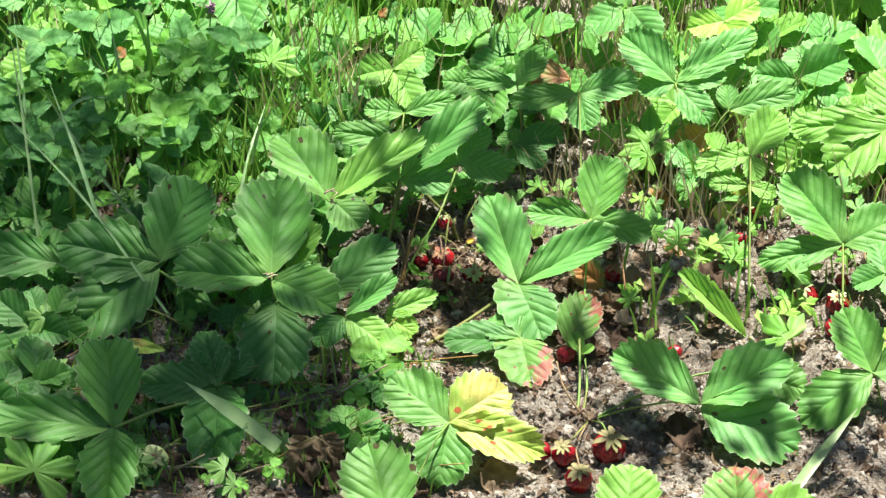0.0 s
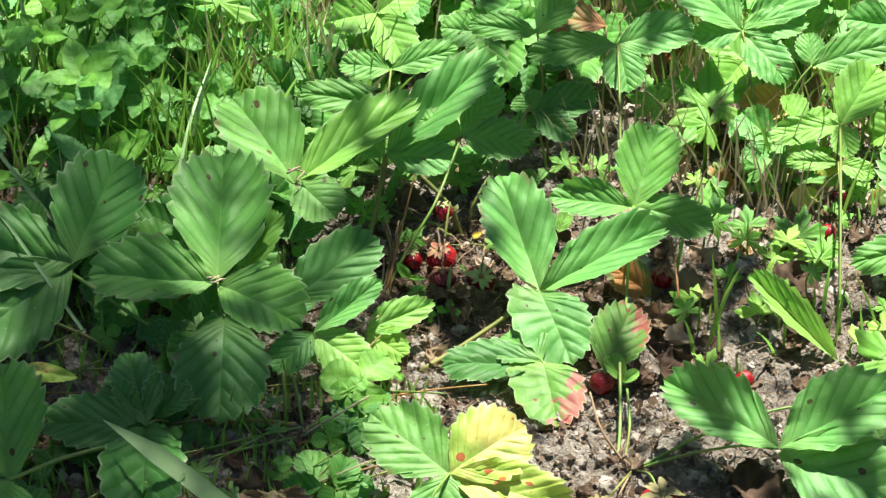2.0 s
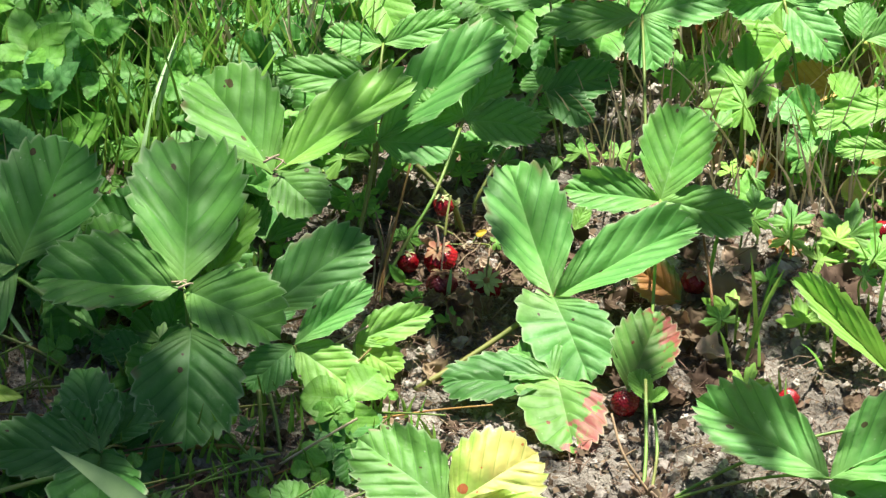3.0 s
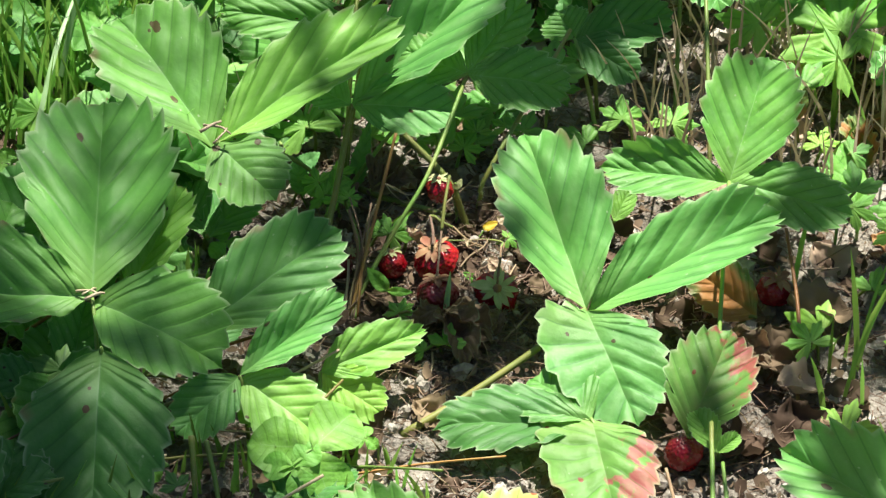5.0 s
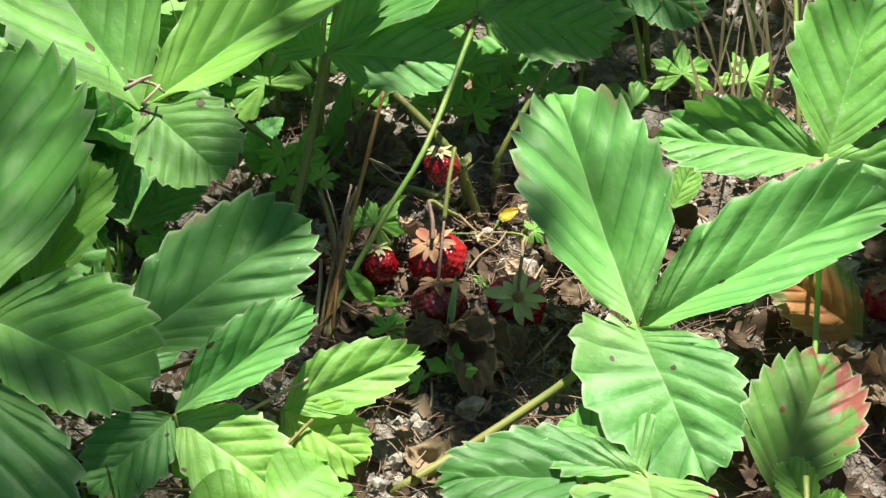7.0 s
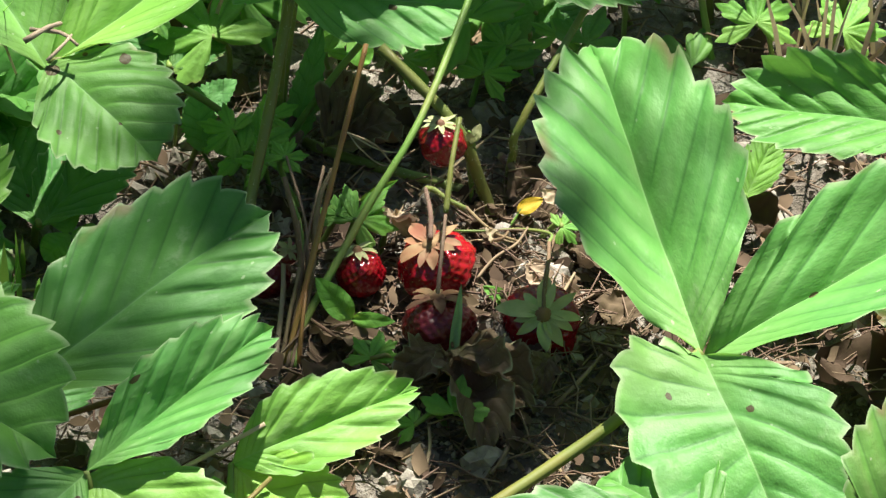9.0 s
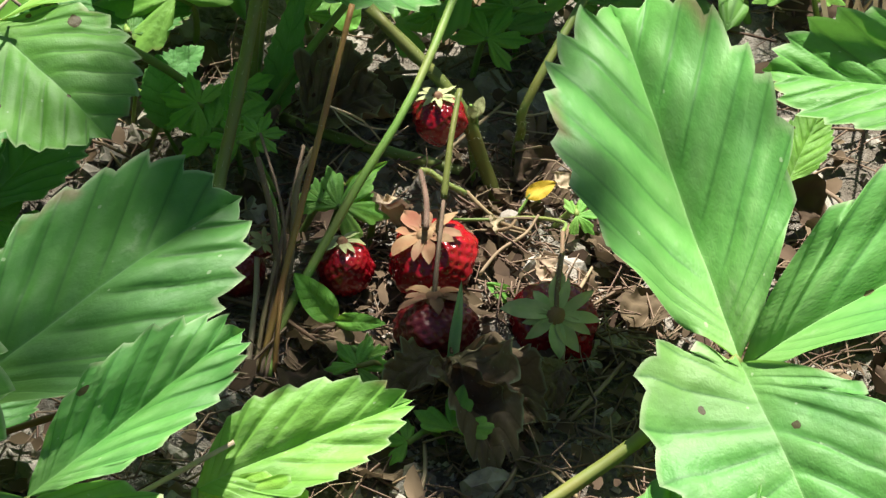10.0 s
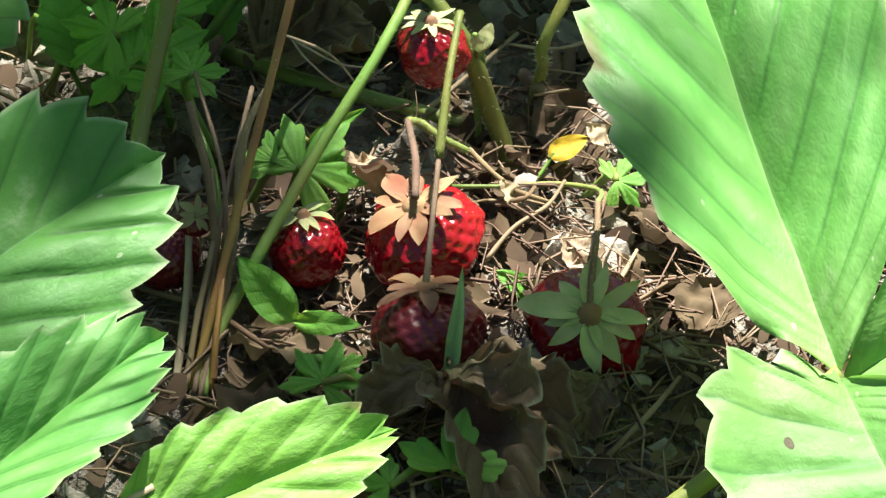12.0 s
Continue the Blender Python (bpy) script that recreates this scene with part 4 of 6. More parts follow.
    for i, (x, y, r, n) in enumerate(sprays):
        near = abs(x) < 0.7 and abs(y) < 0.7
        s = (4.2 if x < -0.07 else 1.7) + 0.2 * math.sin(i * 2.1) if near else 3.3 + 1.3 * ((i * 7) % 10) / 10
        stout = 0.0026 if near else 0.016
        c = Vector((x, y, 0)) + SUN_FROM * s - origin
        b = fork if near else Vector((-0.06, 0.0, min(3.6, 1.5 + 0.25 * (i % 6))))
        lv, lf = tube([b, b.lerp(c, 0.5) + Vector((0, 0, 0.18)), c + Vector((0.05, 0, -0.03)), c + Vector((-r, r * 0.3, 0.02))], stout, 0.001, 16, 7, 0.1, i)
        part("limb", mesh_of("limb", lv, lf, "twig"), tree)
        for _ in range(n):
            g = Vector((rnd.gauss(0, 0.5), rnd.gauss(0, 0.5), rnd.gauss(0, 0.5)))
            p = c + Vector((g.x * r, g.y * r, g.z * r * 0.8))
            foot = p + origin - SUN_FROM * (p.z / SUN_FROM.z)
            if any(math.hypot(foot.x - gx, foot.y - gy) < gr + 0.022 for gx, gy, gr in gaps):
                continue
            L = rnd.uniform(0.035, 0.055)
            d = Vector((rnd.uniform(-1, 1), rnd.uniform(-1, 1), rnd.uniform(-0.6, 0.2))).normalized()
            m = frame_matrix(p, d, Vector((rnd.uniform(-.5, .5), rnd.uniform(-.5, .5), 1)), L, L * 0.6)
            k = len(V)
            for xx, yy, zz in ((0, 0, 0), (-0.36, 0.3, 0.06), (-0.42, 0.6, 0.05), (0, 1.05, -0.1), (0.42, 0.6, 0.05), (0.36, 0.3, 0.06), (0, 0.5, -0.03)):
                V.append(m @ Vector((xx, yy, zz)))
            Fc += [(k + a, k + b2, k + 6) for a, b2 in ((0, 1), (1, 2), (2, 3), (3, 4), (4, 5), (5, 0))]
    part("crown", mesh_of("crown_leaves", V, Fc, "grass"), tree)["kind"] = "stuff"


shade_tree()

# ---- strawberry plants, fruit and herbs ----
plant = strawberry_plant((-0.1854, -0.1151, 0), "large strawberry plant with dark green toothed leaves, two darkened for shade")
strawberry_leaf(plant, (-0.1854, -0.1151, 0), (-0.1919, -0.0606, 0.055), 0.5, [
    ((-0.1893, 0.0656, 0.0952), 0.0884, (0, -0.3, 0.95), "cup", "green"),
    ((-0.3019, -0.0547, 0.0569), 0.0682, (0, -0.3, 0.95), "cup", "green"),
    ((-0.1209, -0.1026, 0.0416), 0.0707, (0, -0.3, 0.95), "cup", "green")])
strawberry_leaf(plant, (-0.1854, -0.1151, 0), (-0.1850, -0.1120, 0.06), 0.5, [
    ((-0.1880, -0.2050, 0.0200), 0.0820, (0, -0.52, 0.85), "flat", "dark")])
strawberry_leaf(plant, (-0.1854, -0.1151, 0), (-0.1317, -0.0761, 0.045), 0.5, [
    ((-0.0550, -0.0265, 0.0765), 0.0560, (0, -0.52, 0.85), "flat", "dark")])
strawberry_leaf(plant, (-0.1044, -0.1178, 0), (-0.1089, -0.1096, 0.038), 0.5, [
    ((-0.0526, -0.0697, 0.0625), 0.0293, (0, -0.52, 0.85), "cup", "bright"),
    ((-0.0625, -0.1405, 0.019), 0.0433, (0, -0.52, 0.85), "flat", "young"),
    ((-0.143, -0.138, 0.0206), 0.0351, (0, -0.52, 0.85), "flat", "bright")])
strawberry_leaf(plant, (-0.0644, -0.1178, 0), (-0.0645, -0.0908, 0.025), 0.5, [
    ((-0.0062, -0.0675, 0.038), 0.0300, (0, -0.52, 0.85), "pointed", "young"),
    ((-0.0302, -0.1113, 0.0124), 0.0330, (0, -0.52, 0.85), "flat", "lime")])
stem_piece(plant, "stalk", [(-0.3173, -0.038, 0.045), (-0.2702, -0.0696, 0.03), (-0.2243, -0.0984, 0.015)], 0.0018, "stalk")
stem_piece(plant, "stalk", [(-0.1651, -0.167, 0.012), (-0.1458, -0.1971, 0.01), (-0.1222, -0.2317, 0.006)], 0.0015, "stalk")
stem_piece(plant, "stalk", [(-0.1347, -0.1524, 0.03), (-0.1329, -0.1687, 0.015), (-0.1317, -0.1882, 0.003)], 0.0018, "olive_stalk")
stem_piece(plant, "stalk", [(-0.1265, -0.1566, 0.03), (-0.1214, -0.1722, 0.015), (-0.1179, -0.1916, 0.003)], 0.0015, "stalk")
stem_piece(plant, "stalk", [(-0.3345, -0.0835, 0.03), (-0.3002, -0.0951, 0.02), (-0.2766, -0.1066, 0.01)], 0.0014, "stalk")
stem_piece(plant, "stalk", [(-0.2187, -0.2528, 0.01), (-0.1672, -0.2345, 0.012), (-0.1222, -0.2134, 0.008)], 0.0012, "stalk")
stem_piece(plant, "stalk", [(-0.1844, -0.1218, 0.03), (-0.1694, -0.1548, 0.015), (-0.163, -0.1986, 0.003)], 0.0014, "olive_stalk")
plant = strawberry_plant((-0.3321, -0.0267, 0), "strawberry plant with dull green leaves, most coloured darker for shade")
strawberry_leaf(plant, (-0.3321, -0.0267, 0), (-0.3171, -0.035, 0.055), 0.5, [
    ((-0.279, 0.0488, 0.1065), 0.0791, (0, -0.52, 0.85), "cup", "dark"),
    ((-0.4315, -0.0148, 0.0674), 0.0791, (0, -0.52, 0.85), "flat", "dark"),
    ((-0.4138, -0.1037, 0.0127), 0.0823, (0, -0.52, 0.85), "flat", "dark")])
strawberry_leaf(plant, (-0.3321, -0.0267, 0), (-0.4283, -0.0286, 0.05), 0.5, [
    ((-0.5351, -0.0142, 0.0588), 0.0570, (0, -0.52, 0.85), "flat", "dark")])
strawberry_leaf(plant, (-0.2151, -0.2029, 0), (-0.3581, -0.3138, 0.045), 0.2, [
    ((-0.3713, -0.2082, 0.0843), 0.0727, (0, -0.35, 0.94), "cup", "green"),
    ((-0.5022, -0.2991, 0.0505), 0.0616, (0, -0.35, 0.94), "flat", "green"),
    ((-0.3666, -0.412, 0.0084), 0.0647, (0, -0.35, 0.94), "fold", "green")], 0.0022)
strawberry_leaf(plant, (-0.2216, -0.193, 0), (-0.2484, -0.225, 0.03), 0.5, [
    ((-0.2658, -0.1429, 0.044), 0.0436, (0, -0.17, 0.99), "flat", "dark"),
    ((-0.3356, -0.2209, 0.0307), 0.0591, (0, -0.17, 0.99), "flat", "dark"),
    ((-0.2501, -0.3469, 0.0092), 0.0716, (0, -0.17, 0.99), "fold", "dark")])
plant = strawberry_plant((-0.0513, -0.4446, 0), "strawberry plant with a yellowing leaf")
strawberry_leaf(plant, (-0.0513, -0.4446, 0), (-0.057, -0.473, 0.04), 0.5, [
    ((-0.0804, -0.3938, 0.0887), 0.0849, (0, -0.52, 0.85), "flat", "spotted")])
strawberry_leaf(plant, (-0.0513, -0.4446, 0), (0.0068, -0.3112, 0.05), 0.5, [
    ((-0.0581, -0.2667, 0.0774), 0.0647, (0, -0.52, 0.85), "flat", "spotted"),
    ((0.0685, -0.2745, 0.0726), 0.0709, (0, -0.52, 0.85), "wavy", "yellow"),
    ((-0.0055, -0.3721, 0.0126), 0.0647, (0, -0.52, 0.85), "flat", "green"),
    ((0.1095, -0.34, 0.0323), 0.0524, (0, -0.52, 0.85), "wavy", "yellow")])
plant = strawberry_plant((-0.0541, 0.103, 0), "strawberry plant with fresh green pleated leaves")
strawberry_leaf(plant, (-0.0541, 0.103, 0), (-0.127, 0.0617, 0.07), 0.5, [
    ((-0.1823, 0.1458, 0.0968), 0.0715, (0, -0.3, 0.95), "cup", "spotted"),
    ((-0.0231, 0.1436, 0.0961), 0.0472, (0, -0.3, 0.95), "cup", "young"),
    ((-0.0917, 0.027, 0.0589), 0.0498, (0, -0.3, 0.95), "flat", "spotted")])
strawberry_leaf(plant, (-0.0541, 0.103, 0), (-0.0399, 0.164, 0.075), 0.5, [
    ((-0.125, 0.1746, 0.0815), 0.0335, (0, -0.52, 0.85), "flat", "spotted")])
strawberry_leaf(plant, (-0.0541, 0.103, 0), (-0.0488, 0.1115, 0.06), 0.5, [
    ((0.0103, 0.1092, 0.0586), 0.0398, (0, -0.52, 0.85), "wavy", "bright"),
    ((0.0464, 0.1915, 0.1091), 0.0488, (0, -0.52, 0.85), "cup", "bright"),
    ((-0.0745, 0.1221, 0.0665), 0.0257, (0, -0.52, 0.85), "fold", "bright")])
strawberry_leaf(plant, (-0.0541, 0.103, 0), (0.018, 0.128, 0.07), 0.5, [
    ((0.0764, 0.121, 0.0657), 0.0398, (0, -0.52, 0.85), "flat", "green"),
    ((0.0502, 0.168, 0.0946), 0.0334, (0, -0.52, 0.85), "flat", "green"),
    ((-0.0206, 0.1409, 0.0779), 0.0321, (0, -0.52, 0.85), "flat", "green")])
strawberry_leaf(plant, (-0.0541, 0.103, 0), (-0.0445, 0.1976, 0.09), 0.5, [
    ((-0.0898, 0.2023, 0.0929), 0.0291, (0, -0.52, 0.85), "flat", "green"),
    ((0.0136, 0.2154, 0.1009), 0.0291, (0, -0.52, 0.85), "flat", "green")])
plant = strawberry_plant((0.0476, -0.193, 0), "strawberry plant with broad light green leaves over the fruit")
strawberry_leaf(plant, (-0.0197, -0.116, 0), (0.0841, -0.0554, 0.042), -0.33, [
    ((0.051, 0.0461, 0.0855), 0.0621, (0, -0.39, 0.92), "cup", "bright"),
    ((0.1919, 0.0021, 0.0666), 0.0486, (0, -0.39, 0.92), "cup", "bright"),
    ((0.1113, -0.1228, 0.0169), 0.0621, (0, -0.39, 0.92), "eared", "bright", (0.0841, -0.0585, 0.0445))], 0.0025)
strawberry_leaf(plant, (0.095, -0.1432, 0), (0.0856, -0.1249, 0.02), 0.2, [
    ((0.0990, -0.1960, 0.0090), 0.0600, (0, -0.17, 0.99), "eared", "stained"),
    ((0.0006, -0.1299, 0.0192), 0.0466, (0, -0.17, 0.99), "flat", "dark"),
    ((0.053, -0.0941, 0.0253), 0.0516, (0, -0.17, 0.99), "flat", "green")])
strawberry_leaf(plant, (0.1421, -0.1432, 0), (0.1387, -0.1462, 0.025), 0.5, [
    ((0.163, -0.0938, 0.0572), 0.0502, (0, -0.52, 0.85), "wavy", "red")])
plant = strawberry_plant((0.1471, -0.2375, 0), "strawberry plant with tall thin leaf stalks")
strawberry_leaf(plant, (0.1553, -0.103, 0), (0.1661, 0.0317, 0.065), 0.5, [
    ((0.189, 0.0957, 0.1043), 0.0560, (0, -0.52, 0.85), "cup", "green"),
    ((0.0949, 0.0392, 0.0696), 0.0369, (0, -0.52, 0.85), "cup", "green"),
    ((0.2347, 0.0161, 0.0554), 0.0395, (0, -0.52, 0.85), "flat", "green")])
strawberry_leaf(plant, (0.1700, -0.0200, 0), (0.1814, -0.0206, 0.008), 0.2, [
    ((0.1449, -0.0085, 0.035), 0.0340, (0, -0.52, 0.85), "wavy", "rusty")])
stem_piece(plant, "stalk", [(0.1480, -0.2400, 0), (0.1510, -0.2016, 0.015), (0.1515, -0.1466, 0.035)], 0.0015, "stalk")
stem_piece(plant, "stalk", [(0.1540, -0.2380, 0), (0.1590, -0.2050, 0.014), (0.1575, -0.1660, 0.022)], 0.0013, "stalk")
strawberry_leaf(plant, (0.1572, 0.0196, 0), (0.1558, 0.222, 0.1), 0.5, [
    ((0.0769, 0.2131, 0.0945), 0.0310, (0, -0.52, 0.85), "flat", "spotted"),
    ((0.2226, 0.2368, 0.1091), 0.0401, (0, -0.52, 0.85), "flat", "bright"),
    ((0.1652, 0.1835, 0.0764), 0.0388, (0, -0.52, 0.85), "flat", "bright")])
strawberry_leaf(plant, (0.0947, 0.177, 0), (0.0848, 0.2382, 0.1), 0.5, [
    ((0.0246, 0.2453, 0.1044), 0.0259, (0, -0.52, 0.85), "flat", "green"),
    ((0.1142, 0.2709, 0.1201), 0.0324, (0, -0.52, 0.85), "wavy", "green")])
strawberry_leaf(plant, (0.1401, 0.177, 0), (0.1468, 0.2625, 0.09), 0.5, [
    ((0.0916, 0.2714, 0.0955), 0.0340, (0, -0.52, 0.85), "wavy", "pink")])
strawberry_leaf(plant, (0.1026, 0.0664, 0), (0.1019, 0.0527, 0.02), 0.5, [
    ((0.1115, 0.071, 0.0313), 0.0147, (0, -0.52, 0.85), "flat", "young")])
strawberry_leaf(plant, (0.1559, -0.1372, 0), (0.1546, -0.1552, 0.02), 0.5, [
    ((0.1426, -0.134, 0.0331), 0.0174, (0, -0.52, 0.85), "fold", "young"),
    ((0.1672, -0.1463, 0.0255), 0.0104, (0, -0.52, 0.85), "fold", "young")])
strawberry_leaf(plant, (-0.1719, -0.0241, 0), (-0.1733, -0.0365, 0.04), 0.5, [
    ((-0.1424, 0.0157, 0.0721), 0.0323, (0, -0.52, 0.85), "fold", "young")])
plant = strawberry_plant((0.1625, -0.2473, 0), "low strawberry plant with bright sunlit leaves and fruit")
strawberry_leaf(plant, (0.1625, -0.2473, 0), (0.2827, -0.2607, 0.035), 0.3, [
    ((0.1892, -0.2034, 0.0629), 0.0608, (0, -0.44, 0.9), "cup", "bright"),
    ((0.3800, -0.2150, 0.0640), 0.0680, (0, -0.44, 0.9), "cup", "bright"),
    ((0.3870, -0.3080, 0.0100), 0.0840, (0, -0.44, 0.9), "wavy", "bright")])
stem_piece(plant, "stalk", [(0.1606, -0.2473, 0), (0.143, -0.2936, 0.014), (0.1323, -0.3107, 0.012)], 0.001, "olive_stalk")
stem_piece(plant, "stalk", [(0.1631, -0.2473, 0), (0.1742, -0.2766, 0.02), (0.1805, -0.3004, 0.022)], 0.001, "stalk")
stem_piece(plant, "stalk", [(0.1593, -0.2502, 0), (0.1457, -0.3155, 0.02), (0.1489, -0.3522, 0.02)], 0.001, "dry_stalk")
stem_piece(plant, "stalk", [(0.1569, -0.2444, 0), (0.1345, -0.2238, 0.025), (0.1255, -0.1866, 0.035)], 0.0011, "dry_stalk")
strawberry_leaf(plant, (0.1625, -0.2473, 0), (0.341, -0.1941, 0.025), 0.5, [
    ((0.4, -0.211, 0.0146), 0.0562, (0, -0.52, 0.85), "flat", "spotted")])
strawberry_leaf(plant, (0.1927, -0.454, 0), (0.195, -0.4706, 0.03), 0.5, [
    ((0.2036, -0.4061, 0.0696), 0.0698, (0, -0.52, 0.85), "flat", "young")])
strawberry_leaf(plant, (0.2842, -0.454, 0), (0.3189, -0.4894, 0.03), 0.5, [
    ((0.314, -0.4158, 0.0752), 0.0758, (0, -0.52, 0.85), "wavy", "red"),
    ((0.3986, -0.4458, 0.0568), 0.0667, (0, -0.52, 0.85), "flat", "young")])
plant = strawberry_plant((0.4449, -0.1231, 0), "strawberry plant with light green leaves at the sunny edge")
strawberry_leaf(plant, (0.4449, -0.1231, 0), (0.4492, -0.0074, 0.06), 0.5, [
    ((0.389, 0.0644, 0.1041), 0.0666, (0, -0.52, 0.85), "cup", "green"),
    ((0.3537, -0.0264, 0.0483), 0.0381, (0, -0.52, 0.85), "flat", "green"),
    ((0.512, 0.0197, 0.0767), 0.0603, (0, -0.52, 0.85), "flat", "green")])
strawberry_leaf(plant, (0.4843, -0.2227, 0), (0.4739, -0.2126, 0.04), 0.5, [
    ((0.4423, -0.1494, 0.0788), 0.0560, (0, -0.52, 0.85), "cup", "green"),
    ((0.3951, -0.2603, 0.0107), 0.0623, (0, -0.52, 0.85), "flat", "green"),
    ((0.5334, -0.2014, 0.0469), 0.0560, (0, -0.52, 0.85), "flat", "green")])
strawberry_leaf(plant, (0.3429, -0.0624, 0), (0.3503, 0.1505, 0.065), 0.5, [
    ((0.3846, 0.1959, 0.0929), 0.0483, (0, -0.52, 0.85), "cup", "young"),
    ((0.2883, 0.1405, 0.0589), 0.0270, (0, -0.52, 0.85), "flat", "young"),
    ((0.3575, 0.1241, 0.0488), 0.0258, (0, -0.52, 0.85), "flat", "young")])
strawberry_leaf(plant, (0.3429, -0.0624, 0), (0.3479, 0.1205, 0.045), 0.5, [
    ((0.3029, 0.1223, 0.0461), 0.0193, (0, -0.52, 0.85), "flat", "young"),
    ((0.3798, 0.1106, 0.0389), 0.0206, (0, -0.52, 0.85), "flat", "young")])
strawberry_leaf(plant, (0.4958, 0.0196, 0), (0.5206, 0.1948, 0.08), 0.5, [
    ((0.4388, 0.1447, 0.0492), 0.0710, (0, -0.52, 0.85), "cup", "young"),
    ((0.4009, 0.1871, 0.0753), 0.0452, (0, -0.52, 0.85), "flat", "young"),
    ((0.5026, 0.2511, 0.1146), 0.0517, (0, -0.52, 0.85), "flat", "young")])
plant = strawberry_plant((0.2828, 0.177, 0), "tall strawberry plant behind the fruit")
strawberry_leaf(plant, (0.0947, 0.15, 0), (0.0808, 0.1887, 0.05), 0.5, [
    ((0.1377, 0.2022, 0.06), 0.034, (0, -0.52, 0.85), "flat", "dark"),
    ((0.1171, 0.1656, 0.04), 0.03, (0, -0.52, 0.85), "flat", "dark"),
    ((0.0705, 0.2022, 0.06), 0.03, (0, -0.52, 0.85), "flat", "green")])
strawberry_leaf(plant, (0.3, 0.12, 0), (0.3134, 0.1974, 0.045), 0.5, [
    ((0.2654, 0.207, 0.05), 0.034, (0, -0.52, 0.85), "wavy", "amber")])
strawberry_leaf(plant, (0.25, 0.1, 0), (0.2496, 0.1208, 0.004), 0.1, [
    ((0.2408, 0.1401, 0.03), 0.02, (0, -0.52, 0.85), "crumple", "rusty")])
strawberry_leaf(plant, (0.2828, 0.177, 0), (0.2662, 0.2414, 0.1), 0.5, [
    ((0.2085, 0.2921, 0.1311), 0.0505, (0, -0.52, 0.85), "cup", "bright"),
    ((0.3579, 0.2962, 0.1337), 0.0402, (0, -0.52, 0.85), "flat", "bright"),
    ((0.3045, 0.2011, 0.0752), 0.0389, (0, -0.52, 0.85), "flat", "bright"),
    ((0.2228, 0.2367, 0.0971), 0.0311, (0, -0.52, 0.85), "flat", "bright"),
    ((0.3247, 0.2516, 0.1062), 0.0324, (0, -0.52, 0.85), "flat", "bright")])
strawberry_leaf(plant, (0.2828, 0.177, 0), (0.3272, 0.2096, 0.085), 0.5, [
    ((0.4019, 0.2304, 0.0977), 0.0401, (0, -0.52, 0.85), "flat", "green"),
    ((0.3244, 0.2363, 0.1014), 0.0259, (0, -0.52, 0.85), "flat", "green")])
strawberry_leaf(plant, (0.3446, -0.108, 0), (0.3413, -0.108, 0.004), 0.1, [
    ((0.2653, -0.0392, 0.0463), 0.0265, (0, -0.52, 0.85), "fold", "young")])
plant = strawberry_plant((-0.199, -0.0624, 0), "low strawberry plant with leaves coloured dark for deep shade")
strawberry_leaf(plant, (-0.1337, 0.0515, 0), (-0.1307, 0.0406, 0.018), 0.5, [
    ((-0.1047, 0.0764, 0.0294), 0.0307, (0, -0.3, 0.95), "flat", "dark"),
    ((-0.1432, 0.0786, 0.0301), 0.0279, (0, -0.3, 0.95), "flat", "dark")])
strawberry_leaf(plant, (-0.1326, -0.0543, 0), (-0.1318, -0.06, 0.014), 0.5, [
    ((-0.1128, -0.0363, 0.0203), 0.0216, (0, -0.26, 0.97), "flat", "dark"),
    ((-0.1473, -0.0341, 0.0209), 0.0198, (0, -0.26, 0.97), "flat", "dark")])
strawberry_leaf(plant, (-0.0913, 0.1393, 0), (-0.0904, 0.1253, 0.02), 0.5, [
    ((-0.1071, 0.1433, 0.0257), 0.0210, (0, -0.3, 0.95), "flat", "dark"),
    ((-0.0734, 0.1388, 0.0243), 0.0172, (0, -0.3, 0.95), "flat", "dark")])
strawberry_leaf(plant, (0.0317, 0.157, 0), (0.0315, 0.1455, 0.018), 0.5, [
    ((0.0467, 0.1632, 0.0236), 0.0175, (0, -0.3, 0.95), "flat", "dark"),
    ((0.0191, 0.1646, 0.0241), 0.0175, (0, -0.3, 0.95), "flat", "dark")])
strawberry((-0.0553, 0.0236, 0.01), 0.0160, 0.0160, top=(0.1, -0.1, 1), dark=True, calyx='none', seed=1)
strawberry((-0.0251, 0.0239, 0.011), 0.0171, 0.0187, top=(-0.1, 0.15, 1), calyx='calyx_green', seed=2, spread=0.1)
strawberry((0, 0.0268, 0.012), 0.0268, 0.0223, top=(-0.22, -0.15, 1), calyx='calyx_dry', seed=3, spread=0.15, sepal=1.1)
strawberry((0.0008, -0.0011, 0.009), 0.0244, 0.0208, top=(-0.05, 0.30, 0.95), calyx='calyx_dry', dark=True, seed=5, spread=0.1, sepal=1.15)
strawberry((0.0346, 0.0008, 0.009), 0.0256, 0.0232, top=(0, -0.62, 0.8), calyx='calyx_green', seed=7, spread=0.25, sepal=1.12, slim=0.9)
strawberry((0.0016, 0.0691, 0.03), 0.0159, 0.0171, top=(-0.05, 0.1, 1), calyx='calyx_green', seed=8, spread=0.2)
strawberry((0.4068, -0.0408, 0.012), 0.0292, 0.0307, top=(-0.2, -0.15, 1), calyx='calyx_green', seed=20)
strawberry((0.4423, -0.0572, 0.012), 0.0266, 0.0279, top=(0.0, -0.15, 1), calyx='calyx_green', seed=21)
strawberry((0.4381, -0.0973, 0.01), 0.0253, 0.0265, top=(0.2, -0.15, 1), calyx='none', seed=22)
strawberry((0.3371, 0.0614, 0.012), 0.0167, 0.0175, top=(-0.2, -0.15, 1), calyx='none', seed=23)
strawberry((0.3505, 0.117, 0.012), 0.0142, 0.0149, top=(0.0, -0.15, 1), calyx='calyx_green', seed=24)
